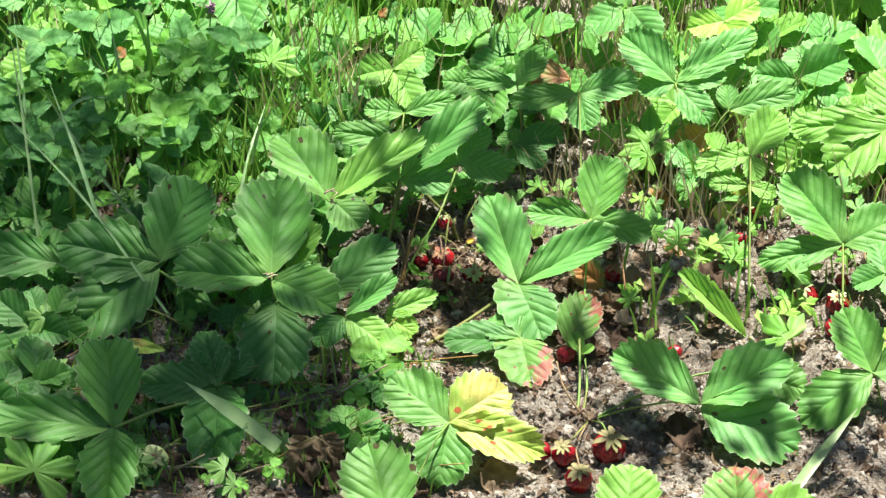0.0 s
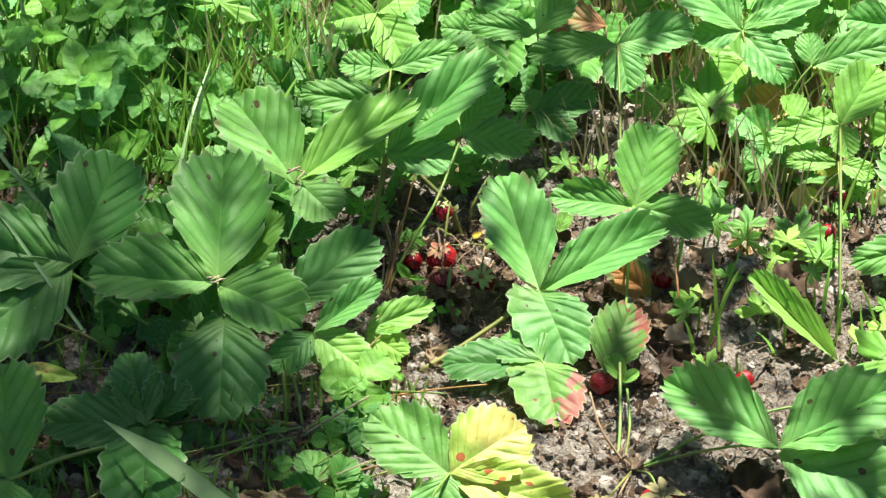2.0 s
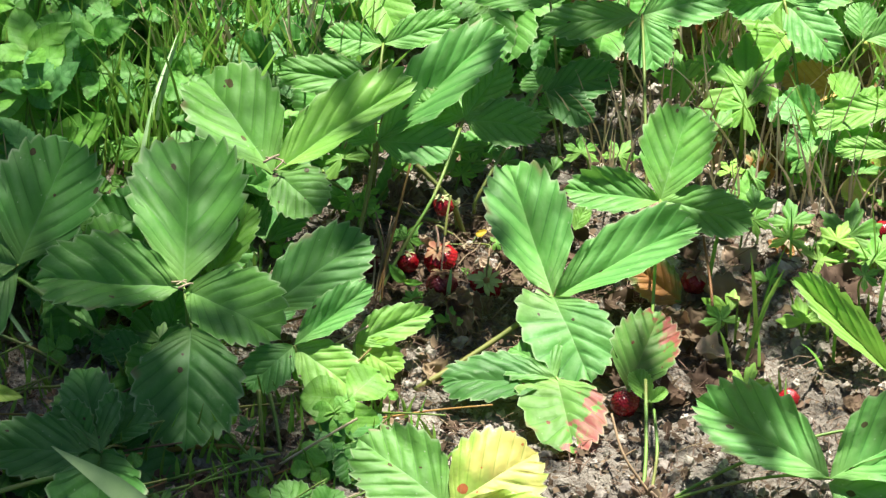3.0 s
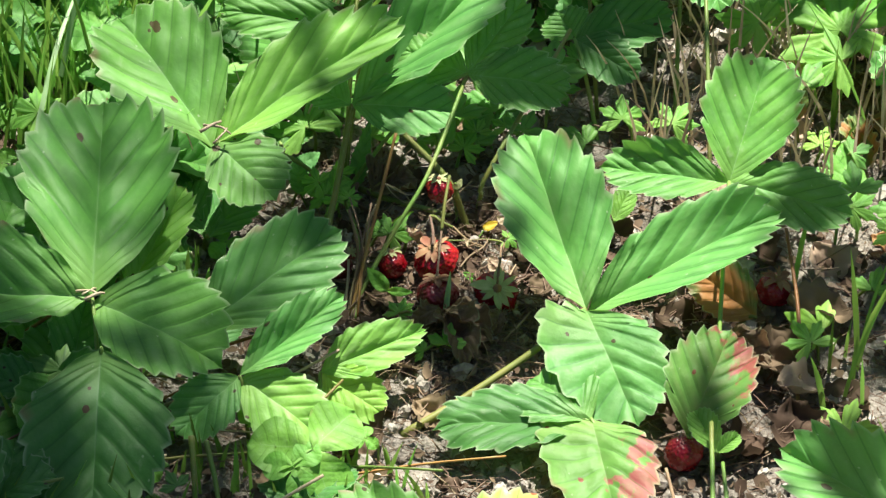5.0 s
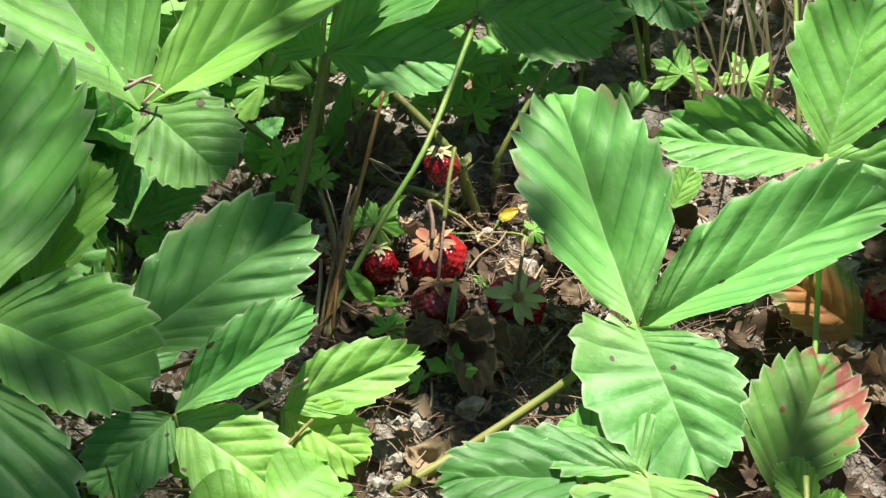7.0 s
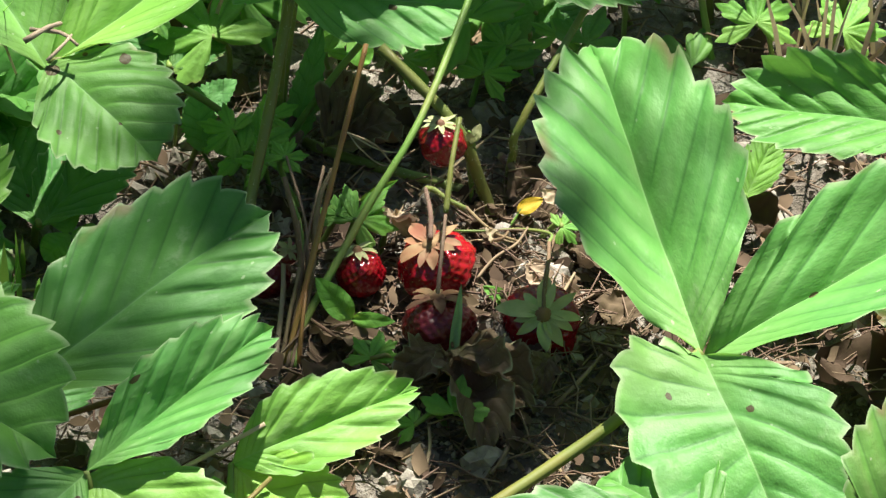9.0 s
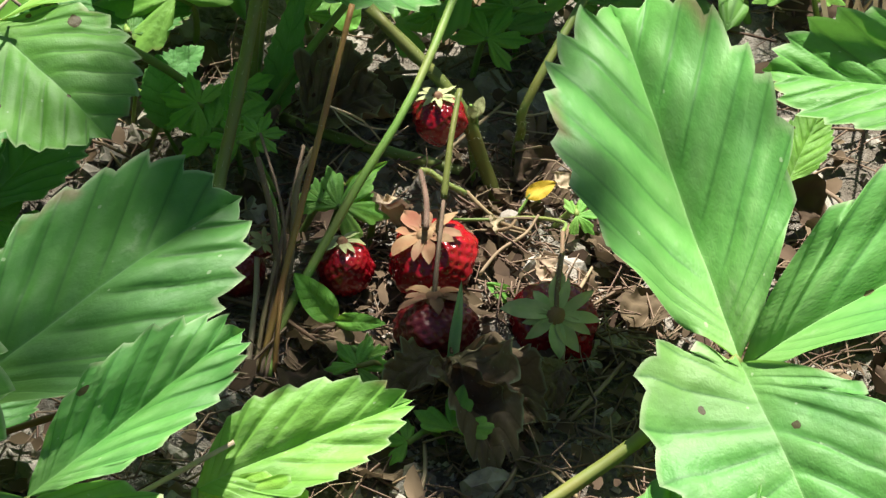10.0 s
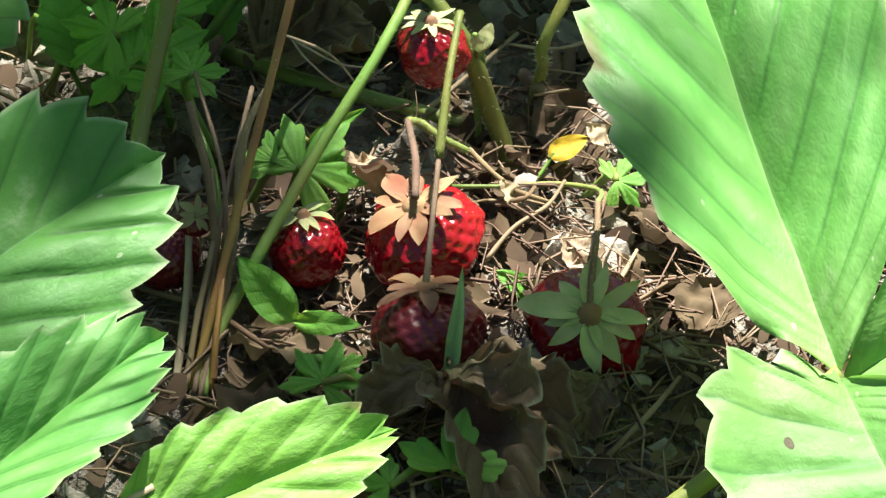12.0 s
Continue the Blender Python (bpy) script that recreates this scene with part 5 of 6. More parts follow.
strawberry((0.1919, 0.0017, 0.01), 0.0204, 0.0214, top=(0.2, -0.15, 1), calyx='calyx_dry', seed=25)
strawberry((0.1369, -0.1461, 0.012), 0.0226, 0.0237, top=(-0.2, -0.15, 1), calyx='none', seed=26)
strawberry((0.1075, -0.3155, 0.012), 0.0222, 0.0234, top=(0.0, -0.15, 1), calyx='none', seed=27)
strawberry((0.1805, -0.3107, 0.012), 0.0371, 0.0389, top=(0.2, -0.15, 1), calyx='calyx_olive', seed=28, sepal=1.15, spread=0.3)
strawberry((0.1334, -0.3203, 0.012), 0.0272, 0.0285, top=(-0.2, -0.15, 1), calyx='calyx_olive', seed=29, sepal=1.15, spread=0.3)
strawberry((0.1482, -0.3637, 0.012), 0.0307, 0.0323, top=(0.0, -0.15, 1), calyx='calyx_olive', seed=30, sepal=1.15, spread=0.3)
strawberry((0.4493, -0.0131, 0.012), 0.0165, 0.0174, top=(0.2, -0.15, 1), calyx='none', seed=31)
strawberry((-0.0335, -0.0946, 0.01), 0.0101, 0.0180, top=(0, 0, 1), calyx='none', seed=40)
strawberry((0.2581, -0.1394, 0.01), 0.0170, 0.0175, top=(0.1, -0.2, 1), calyx="none", seed=43)
strawberry((-0.3158, -0.33, 0.012), 0.0321, 0.0321, top=(0.1, -0.6, 0.8), calyx='none_green', seed=41, label='unripe pale green strawberry near the soil')
strawberry((-0.2393, -0.2815, 0.012), 0.0211, 0.0211, top=(0.1, -0.6, 0.8), calyx='none_green', seed=42, label='unripe pale green strawberry near the soil')
plant = strawberry_plant((0.03, 0.09, 0), "strawberry plant with bare stalks behind the fruit")
stem_piece(plant, "stalk", [(0.0188, 0.0671, 0), (0.0145, 0.0717, 0.012), (0.0058, 0.0737, 0.035), (-0.0186, 0.0896, 0.055)], 0.0022, "olive_stalk")
stem_piece(plant, "stalk", [(-0.0477, -0.0093, 0), (-0.042, 0.0055, 0.008), (-0.023, 0.0338, 0.03), (-0.0039, 0.0614, 0.05), (0.018, 0.1306, 0.068)], 0.0014, "stalk")
stem_piece(plant, "stalk", [(-0.0489, -0.0093, 0), (-0.0388, 0.0222, 0.0275), (-0.0285, 0.0545, 0.055), (-0.0231, 0.0714, 0.0695)], 0.0010, "red_stalk")
stem_piece(plant, "stalk", [(-0.0665, 0.0155, 0), (-0.0621, 0.0449, 0.02), (-0.0554, 0.0779, 0.038), (-0.0488, 0.1141, 0.058)], 0.0021, "olive_stalk")
stem_piece(plant, "runner", [(-0.0444, 0.1043, 0.004), (-0.0241, 0.0901, 0.006), (-0.0041, 0.0818, 0.006), (0.0145, 0.0765, 0.003)], 0.0019, "olive_stalk")
stem_piece(plant, "stalk", [(0.0234, 0.0877, 0), (0.0257, 0.0842, 0.015), (0.0304, 0.082, 0.035), (0.078, 0.1706, 0.07)], 0.0015, "olive_stalk")
stem_piece(plant, "stalk", [(0.0003, 0.0012, 0.017), (0.0008, 0.0062, 0.022), (0.0030, 0.0280, 0.033)], 0.0007, "twig")
stem_piece(plant, "stalk", [(0.0030, 0.0280, 0.033), (0.0040, 0.0345, 0.039), (0.0052, 0.0418, 0.045), (0.0076, 0.0545, 0.052)], 0.0010, "olive_stalk")
stem_piece(plant, "stalk", [(-0.0037, 0.0527, 0.024), (-0.0008, 0.0540, 0.0225), (0.0034, 0.0522, 0.020), (0.0094, 0.0525, 0.016)], 0.0010, "olive_stalk")
stem_piece(plant, "stalk", [(-0.002, 0.0232, 0.026), (-0.002, 0.0344, 0.028), (-0.0037, 0.0527, 0.024)], 0.0009, "twig")
stem_piece(plant, "stalk", [(0.0346, -0.0060, 0.017), (0.0352, 0.0010, 0.0235), (0.0364, 0.0140, 0.0235), (0.0369, 0.0316, 0.018)], 0.0008, "dry_stalk", True)
stem_piece(plant, "stalk", [(-0.0448, -0.0093, 0), (-0.0439, 0.0106, 0.01), (-0.0455, 0.0219, 0.03), (-0.0497, 0.0318, 0.045)], 0.001, "dry_stalk")
stem_piece(plant, "stalk", [(-0.0465, -0.0102, 0), (-0.0409, 0.0178, 0.015), (-0.0387, 0.0377, 0.03), (-0.0341, 0.0491, 0.035)], 0.001, "dry_stalk")
stem_piece(plant, "stalk", [(-0.0525, -0.0093, 0), (-0.0504, 0.0106, 0.01), (-0.0499, 0.0212, 0.02)], 0.0009, "straw")
stem_piece(plant, "stalk", [(0.0369, 0.0316, 0.018), (0.0375, 0.0440, 0.012), (0.028, 0.0490, 0.01), (0.018, 0.048, 0.01), (0.0058, 0.048, 0.01)], 0.0006, "olive_stalk")
strawberry((-0.0487, 0.0209, 0.022), 0.0079, 0.0062, top=(0.2, -0.6, 0.8), calyx='calyx_olive', dark=True, seed=50, sepal=1.2, label='withered brownish berry stub with an olive calyx on a stalk')
stem_piece(plant, "stalk", [(0.2014, -0.103, 0), (0.2043, -0.0366, 0.02), (0.1988, 0.0203, 0.04)], 0.0012, "red_stalk")
stem_piece(plant, "stalk", [(0.4697, -0.0624, 0), (0.4757, 0.0227, 0.03), (0.4573, 0.0542, 0.05)], 0.0014, "dry_stalk")
stem_piece(plant, "runner", [(-0.123, -0.192, 0.004), (-0.170, -0.190, 0.007), (-0.224, -0.197, 0.005)], 0.0022, "red_stalk")
cut_leaf((-0.0214, -0.0193, 0.01), 0.0180, turn=20, lobes=5)
cut_leaf((-0.056, 0.0713, 0.02), 0.0210, turn=-20, lobes=5)
cut_leaf((-0.0269, 0.0413, 0.02), 0.0261, turn=40, lobes=5)
cut_leaf((-0.0564, 0.0973, 0.02), 0.0185, turn=60, lobes=3)
cut_leaf((0.3115, 0.0461, 0.02), 0.0560, turn=10, lobes=5, mat="green")
cut_leaf((0.2723, -0.0603, 0.02), 0.0400, turn=-10, lobes=3, mat="lime")
cut_leaf((0.237, 0.197, 0.05), 0.0777, turn=0, lobes=5)
cut_leaf((-0.1977, 0.2817, 0.1), 0.0715, turn=0, lobes=5)
cut_leaf((0.3835, -0.1404, 0.03), 0.0753, turn=-40, lobes=3)
cut_leaf((-0.4442, -0.3709, 0.03), 0.1043, turn=20, lobes=5)
cut_leaf((0.4057, 0.1994, 0.04), 0.0518, turn=30, lobes=5)
cut_leaf((-0.442, 0.1756, 0.05), 0.0582, turn=0, lobes=5)
cut_leaf((-0.0844, -0.1179, 0.02), 0.0450, turn=-20, lobes=4, mat="young")
cut_leaf((-0.042, 0.3528, 0.08), 0.0524, turn=0, lobes=5)
cut_leaf((0.218, 0.2185, 0.05), 0.0454, turn=0, lobes=5)
cut_leaf((-0.2122, -0.3324, 0.01), 0.0370, turn=0, lobes=5)
cut_leaf((0.3294, 0.0212, 0.015), 0.0383, turn=0, lobes=5)
clover((-0.0678, -0.1707, 0.035), 0.0720, 40, "young")
clover((-0.0944, -0.2244, 0.015), 0.0320, 20)
clover((-0.1329, -0.2644, 0.01), 0.0373, 0)
clover((-0.0961, -0.2115, 0.015), 0.0281, 0)
clover((-0.0775, -0.1804, 0.03), 0.0375, 40)
cut_leaf((-0.0324, 0.0439, 0.02), 0.0133, turn=-10, lobes=5)
cut_leaf((-0.0215, 0.0435, 0.018), 0.0109, turn=40, lobes=3)
cut_leaf((-0.0185, -0.0126, 0.008), 0.0130, turn=0, lobes=5)
cut_leaf((0.0057, -0.0498, 0.012), 0.0243, turn=10, lobes=3)
cut_leaf((-0.007, -0.0504, 0.008), 0.0151, turn=-70, lobes=3)
cut_leaf((-0.0644, 0.0775, 0.02), 0.0222, turn=-60, lobes=3)
cut_leaf((-0.0502, 0.0619, 0.03), 0.0146, turn=20, lobes=5)
cut_leaf((-0.0682, 0.0832, 0.025), 0.0210, turn=-70, lobes=5)
cut_leaf((0.0412, 0.0474, 0.012), 0.0134, turn=80, lobes=5)
cut_leaf((0.0159, 0.122, 0.02), 0.0231, turn=30, lobes=5)
cut_leaf((0.0231, 0.1371, 0.02), 0.0215, turn=-30, lobes=5)
cut_leaf((0.0408, 0.1294, 0.03), 0.0196, turn=0, lobes=5)
cut_leaf((-0.0001, 0.134, 0.02), 0.0143, turn=-40, lobes=5)
cut_leaf((-0.0597, 0.0808, 0.02), 0.0263, turn=0, lobes=5)
cut_leaf((-0.0778, 0.0961, 0.015), 0.0159, turn=60, lobes=5)
cut_leaf((-0.0373, 0.1204, 0.03), 0.0160, turn=20, lobes=3)
cut_leaf((0.1081, 0.1369, 0.03), 0.0293, turn=0, lobes=5)
cut_leaf((0.1372, 0.1324, 0.03), 0.0292, turn=30, lobes=5)
cut_leaf((0.0635, 0.1727, 0.02), 0.0188, turn=20, lobes=5)
oval_leaf((-0.0277, 0.0061, 0.006), (-0.0383, 0.0086, 0.02), 0.0090, "herb")
oval_leaf((-0.0277, 0.0061, 0.006), (-0.0138, -0.0024, 0.012), 0.0054, "herb")
oval_leaf((-0.0255, 0.0641, 0.01), (-0.0137, 0.0621, 0.02), 0.0031, "herb")
oval_leaf((-0.0482, 0.1102, 0), (-0.0396, 0.1059, 0.045), 0.0107, "mint")
oval_leaf((-0.0853, 0.1087, 0.01), (-0.0676, 0.119, 0.02), 0.0115, "mint")
oval_leaf((-0.0777, 0.0911, 0.01), (-0.0811, 0.0996, 0.03), 0.0123, "mint")
oval_leaf((0.0267, 0.0557, 0.012), (0.0351, 0.0583, 0.016), 0.0052, "petal")
dry_leaf((0.0345, -0.0190, 0.004), 0.0120, 10, 321, "dry_leaf", 35)
dry_leaf((-0.0115, 0.0508, 0.010), 0.0105, 30, 322, "pale_leaf", 40)
straw_bit((0.0357, -0.0385, 0.003), (0.0536, -0.0125, 0.006), 0.0008, "twig")
dry_leaf((0.0369, 0.0625, 0.012), 0.0070, 60, 318, "pale_leaf", 40)
oval_leaf((0.0251, 0.0163, 0.004), (0.016, 0.0158, 0.012), 0.0054, "herb")
oval_leaf((0.0044, -0.0165, 0.003), (0.0082, -0.0135, 0.0325), 0.0034, "blade")
oval_leaf((0.012, 0.0702, 0.03), (0.0144, 0.0737, 0.035), 0.0037, "calyx_green")
oval_leaf((0.0107, 0.0709, 0.034), (0.012, 0.0691, 0.03), 0.0031, "calyx_green")
oval_leaf((0.2707, 0.2341, 0.03), (0.3186, 0.2165, 0.045), 0.0228, "yellow")
oval_leaf((-0.3555, -0.1733, 0.05), (-0.3069, -0.1878, 0.052), 0.0162, "yellow")
oval_leaf((-0.3762, 0.2926, 0.1), (-0.3648, 0.3034, 0.105), 0.0143, "rusty")
oval_leaf((-0.0731, 0.3402, 0.12), (-0.0653, 0.3465, 0.13), 0.0104, "rusty")
flower_head((-0.2677, 0.3465, 0.13), 0.0196, 0.130)
oval_leaf((0.2417, 0.082, 0), (0.2355, 0.1168, 0.03), 0.0206, "herb")
strawberry_leaf(plant, (0.004, -0.0027, 0), (0.0052, -0.0169, 0.013), 0.1, [
    ((0.0179, -0.0578, 0.0096), 0.0224, (0, -0.08, 1), "crumple", "dead"),
    ((-0.0129, -0.0363, 0.0114), 0.0141, (0, -0.08, 1), "crumple", "dead"),
    ((0.0302, -0.0413, 0.011), 0.0177, (0, -0.08, 1), "crumple", "dead")], 0.0006)
strawberry_leaf(plant, (0.0374, -0.0027, 0), (0.0365, -0.016, 0.01), 0.1, [
    ((0.0338, -0.0329, 0.0086), 0.0106, (0, -0.08, 1), "crumple", "dead")], 0.0006)
strawberry_leaf(plant, (-0.0374, 0.1013, 0), (-0.0372, 0.0943, 0.012), 0.1, [
    ((-0.0125, 0.1041, 0.0157), 0.0265, (0, -0.35, 0.94), "crumple", "dead"),
    ((-0.0232, 0.1199, 0.0216), 0.0194, (0, -0.35, 0.94), "crumple", "dead")], 0.0006)
strawberry_leaf(plant, (0.1603, -0.0317, 0), (0.1589, -0.0526, 0.02), 0.1, [
    ((0.1675, -0.0836, 0.0085), 0.0262, (0, -0.35, 0.94), "crumple", "dead"),
    ((0.1869, -0.0682, 0.0142), 0.0215, (0, -0.35, 0.94), "crumple", "dead")], 0.0006)
strawberry_leaf(plant, (-0.1387, -0.301, 0), (-0.1383, -0.3082, 0.03), 0.1, [
    ((-0.1563, -0.3591, 0.0082), 0.0432, (0, -0.39, 0.92), "crumple", "dead"),
    ((-0.1134, -0.3401, 0.0163), 0.0309, (0, -0.39, 0.92), "crumple", "dead")], 0.0006)
dry_leaf((-0.0125, 0.0475, 0.014), 0.0165, 150, 300, "pale_leaf", 40)
dry_leaf((0.0180, 0.0430, 0.010), 0.0080, 70, 316, "pale_leaf", 50)
dry_leaf((0.0330, 0.0300, 0.004), 0.0120, 20, 317, "pale_leaf", 25)
dry_leaf((-0.0168, 0.1123, 0.002), 0.0253, 100, 301, "dry_leaf", 30)
dry_leaf((0.0307, 0.0767, 0.002), 0.0236, 40, 302, "dry_leaf", 30)
dry_leaf((0.0218, 0.0564, 0.002), 0.0123, 110, 303, "dry_leaf", 30)
dry_leaf((0.0133, 0.0645, 0.002), 0.0111, -40, 304, "dry_leaf", 40)
dry_leaf((-0.0324, 0.0015, 0.002), 0.0203, 80, 305, "dry_leaf", 5)
dry_leaf((-0.0521, 0.0645, 0.002), 0.0160, 10, 306, "dry_leaf", 40)
dry_leaf((-0.0415, 0.085, 0.002), 0.0137, 150, 307, "dry_leaf", 35)
dry_leaf((0.0229, 0.0444, 0.002), 0.0110, 30, 308, "dry_leaf", 10)
dry_leaf((0.0521, 0.0404, 0.002), 0.0207, 60, 309, "dry_leaf", 10)
dry_leaf((0.0599, 0.013, 0.002), 0.0180, -30, 310, "dry_leaf", 5)
dry_leaf((-0.0177, -0.0322, 0.002), 0.0235, 40, 311, "dry_leaf", 5)
dry_leaf((-0.0356, -0.0211, 0.002), 0.0189, -20, 312, "dry_leaf", 5)
dry_leaf((-0.0061, -0.0136, 0.002), 0.0154, 90, 313, "dry_leaf", 15)
dry_leaf((0.0409, 0.0246, 0.002), 0.0133, 15, 314, "dry_leaf", 20)
dry_leaf((-0.0231, 0.0188, 0.002), 0.0121, 70, 315, "dry_leaf", 10)
dry_leaf((0.1403, 0.0204, 0.008), 0.0317, 160, 340, "rusty", 40)
dry_leaf((0.158, -0.0831, 0.008), 0.0356, 30, 341, "dry_leaf", 20)
dry_leaf((0.1828, -0.0605, 0.008), 0.0358, 90, 342, "dry_leaf", 15)
dry_leaf((0.152, 0.0086, 0.008), 0.0291, 20, 343, "rusty", 50)
dry_leaf((0.1139, 0.0362, 0.008), 0.0196, 60, 344, "dry_leaf", 20)
dry_leaf((-0.1575, -0.284, 0.002), 0.0496, 10, 360, "dry_leaf", 40)
dry_leaf((-0.138, -0.3517, 0.002), 0.0554, 60, 361, "dry_leaf", 20)
dry_leaf((-0.0516, -0.3709, 0.002), 0.0738, 80, 362, "dry_leaf", 10)
dry_leaf((-0.2923, -0.3421, 0.002), 0.0555, 30, 363, "dry_leaf", 15)
dry_leaf((0.2495, 0.1426, 0.002), 0.0388, 10, 364, "dry_leaf", 40)
dry_leaf((0.2981, 0.2603, 0.002), 0.0458, 60, 365, "dry_leaf", 30)
dry_leaf((0.3034, -0.0035, 0.002), 0.0510, 40, 366, "dry_leaf", 10)
dry_leaf((0.0591, -0.3517, 0.002), 0.0554, 10, 367, "dry_leaf", 10)
dry_leaf((0.2645, -0.2742, 0.002), 0.0559, 20, 368, "dry_leaf", 10)
dry_leaf((0.2020, -0.0820, 0.006), 0.0320, 110, 399, "pale_leaf", 25)
dry_leaf((0.1226, 0.0357, 0.002), 0.0330, 30, 400, "dry_leaf", 30)
dry_leaf((0.1418, -0.0266, 0.002), 0.0444, 70, 401, "dry_leaf", 20)
dry_leaf((0.164, -0.0688, 0.002), 0.0381, 140, 402, "dry_leaf", 15)
dry_leaf((0.1913, -0.0454, 0.002), 0.0354, 20, 403, "dry_leaf", 35)
dry_leaf((0.2166, -0.0076, 0.002), 0.0416, 95, 404, "dry_leaf", 20)
dry_leaf((0.1251, -0.1011, 0.002), 0.0320, 60, 405, "dry_leaf", 15)
dry_leaf((0.2001, -0.1194, 0.002), 0.0435, 10, 406, "dry_leaf", 20)
dry_leaf((0.2228, -0.1284, 0.002), 0.0347, 60, 407, "dry_leaf", 30)
dry_leaf((0.1578, 0.0116, 0.002), 0.0298, 150, 408, "dry_leaf", 30)
dry_leaf((0.1861, 0.0503, 0.002), 0.0270, 45, 409, "dry_leaf", 35)
dry_leaf((0.1677, -0.133, 0.002), 0.0347, 120, 410, "dry_leaf", 10)
dry_leaf((-0.0436, -0.1194, 0.002), 0.0348, 30, 411, "dry_leaf", 15)
dry_leaf((-0.0208, -0.0548, 0.002), 0.0294, 100, 412, "dry_leaf", 20)
dry_leaf((-0.0031, -0.1011, 0.002), 0.0262, 50, 413, "dry_leaf", 15)
dry_leaf((0.0169, 0.0522, 0.006), 0.0086, 20, 430, "dry_leaf", 50)
dry_leaf((0.0224, 0.0562, 0.006), 0.0098, 110, 431, "dry_leaf", 55)
dry_leaf((0.0285, 0.0552, 0.006), 0.0074, 60, 432, "dry_leaf", 40)
dry_leaf((0.0188, 0.0623, 0.006), 0.0074, 150, 433, "dry_leaf", 60)
dry_leaf((0.1044, 0.053, 0.012), 0.0185, 60, 440, "dry_leaf", 50)
straw_bit((-0.1327, 0.0652, 0.080), (-0.1168, 0.0577, 0.079), 0.0009)
straw_bit((-0.1345, 0.0600, 0.079), (-0.1225, 0.0660, 0.082), 0.0011)
straw_bit((-0.2010, -0.0590, 0.0575), (-0.1880, -0.0640, 0.0590), 0.0008)
straw_bit((-0.1960, -0.0670, 0.0580), (-0.1850, -0.0600, 0.0570), 0.0010)
straw_bit((-0.1900, -0.0560, 0.0570), (-0.1975, -0.0640, 0.0590), 0.0007)
straw_bit((-0.1267, 0.0508, 0.078), (-0.1191, 0.0623, 0.08), 0.0007)
fibre([(0.0131, 0.0274, 0.006), (0.0190, 0.0335, 0.010), (0.0262, 0.0385, 0.012), (0.0302, 0.0474, 0.012)], 0.0006, "dry_straw", "bent pale brown dry stalk beside the fruit")
straw_bit((-0.0629, 0.0211, 0.004), (-0.0323, -0.0035, 0.006), 0.0008, 'dry_stalk')
fibre([(-0.0294, 0.0881, 0.02), (-0.0252, 0.082, 0.018), (-0.0169, 0.0809, 0.012), (-0.0073, 0.0794, 0.02)], 0.0003, "straw")
fibre([(-0.0282, 0.0871, 0.02), (-0.0193, 0.082, 0.018), (-0.0109, 0.0839, 0.015)], 0.0003, "straw")
fibre([(-0.0754, 0.1013, 0.012), (-0.0658, 0.0935, 0.015), (-0.0563, 0.1058, 0.01)], 0.0004, "straw")
fibre([(0.0452, 0.1058, 0.01), (0.0297, 0.0955, 0.012), (0.0178, 0.1025, 0.008)], 0.0005, "straw")
fibre([(-0.0485, -0.0113, 0.0), (-0.0453, 0.0082, 0.012), (-0.0431, 0.0226, 0.022), (-0.0372, 0.0569, 0.03)], 0.0008, "twig", "thin withered brown stalk in a clump beside the fruit")
fibre([(-0.0473, -0.0123, 0.0), (-0.0437, 0.0069, 0.01), (-0.0425, 0.0284, 0.025), (-0.0497, 0.0627, 0.03)], 0.0007, "twig", "thin withered brown stalk in a clump beside the fruit")
fibre([(-0.0461, -0.0113, 0.0), (-0.0449, 0.0056, 0.008), (-0.0443, 0.0348, 0.02), (-0.0509, 0.0536, 0.028)], 0.0008, "stalk", "thin withered brown stalk in a clump beside the fruit")
fibre([(-0.0503, -0.0094, 0.0), (-0.0479, 0.003, 0.01), (-0.0446, 0.0174, 0.02), (-0.0453, 0.033, 0.026)], 0.0009, "dry_stalk", "thin withered brown stalk in a clump beside the fruit")
fibre([(-0.0449, -0.0094, 0.0), (-0.0434, 0.0005, 0.012), (-0.0414, 0.0212, 0.02)], 0.0009, "red_stalk", "thin withered brown stalk in a clump beside the fruit")
fibre([(-0.0517, 0.0055, 0.002), (-0.0497, 0.0179, 0.012), (-0.0539, 0.0323, 0.022)], 0.0006, "straw", "thin withered brown stalk in a clump beside the fruit")
fibre([(0.013, 0.0498, 0.006), (0.0201, 0.0476, 0.01), (0.0285, 0.0486, 0.01), (0.0392, 0.0502, 0.008)], 0.0007, "twig", "withered brown fruit stalk tangled beside the berries")
fibre([(0.0154, 0.0444, 0.008), (0.0213, 0.0412, 0.012), (0.0237, 0.0451, 0.012)], 0.0007, "dry_stalk", "withered brown fruit stalk tangled beside the berries")
fibre([(0.0178, 0.0476, 0.01), (0.0225, 0.0421, 0.012), (0.0279, 0.0444, 0.008)], 0.0007, "dry_stalk", "withered brown fruit stalk tangled beside the berries")
fibre([(0.0094, 0.0561, 0.014), (0.0142, 0.0509, 0.012), (0.0201, 0.0457, 0.01)], 0.0007, "dry_stalk", "withered brown fruit stalk tangled beside the berries")
fibre([(0.0392, 0.0492, 0.008), (0.038, 0.0399, 0.01), (0.0363, 0.0289, 0.014)], 0.0007, "dry_stalk", "withered brown fruit stalk tangled beside the berries")
fibre([(0.0243, 0.0531, 0.008), (0.0267, 0.0551, 0.011), (0.0279, 0.0564, 0.013)], 0.0005, "stalk", "curved green stalk of a small yellow leaf")
straw_bit((-0.031, 0.0763, 0.03), (-0.014, 0.0799, 0.012), 0.0004)
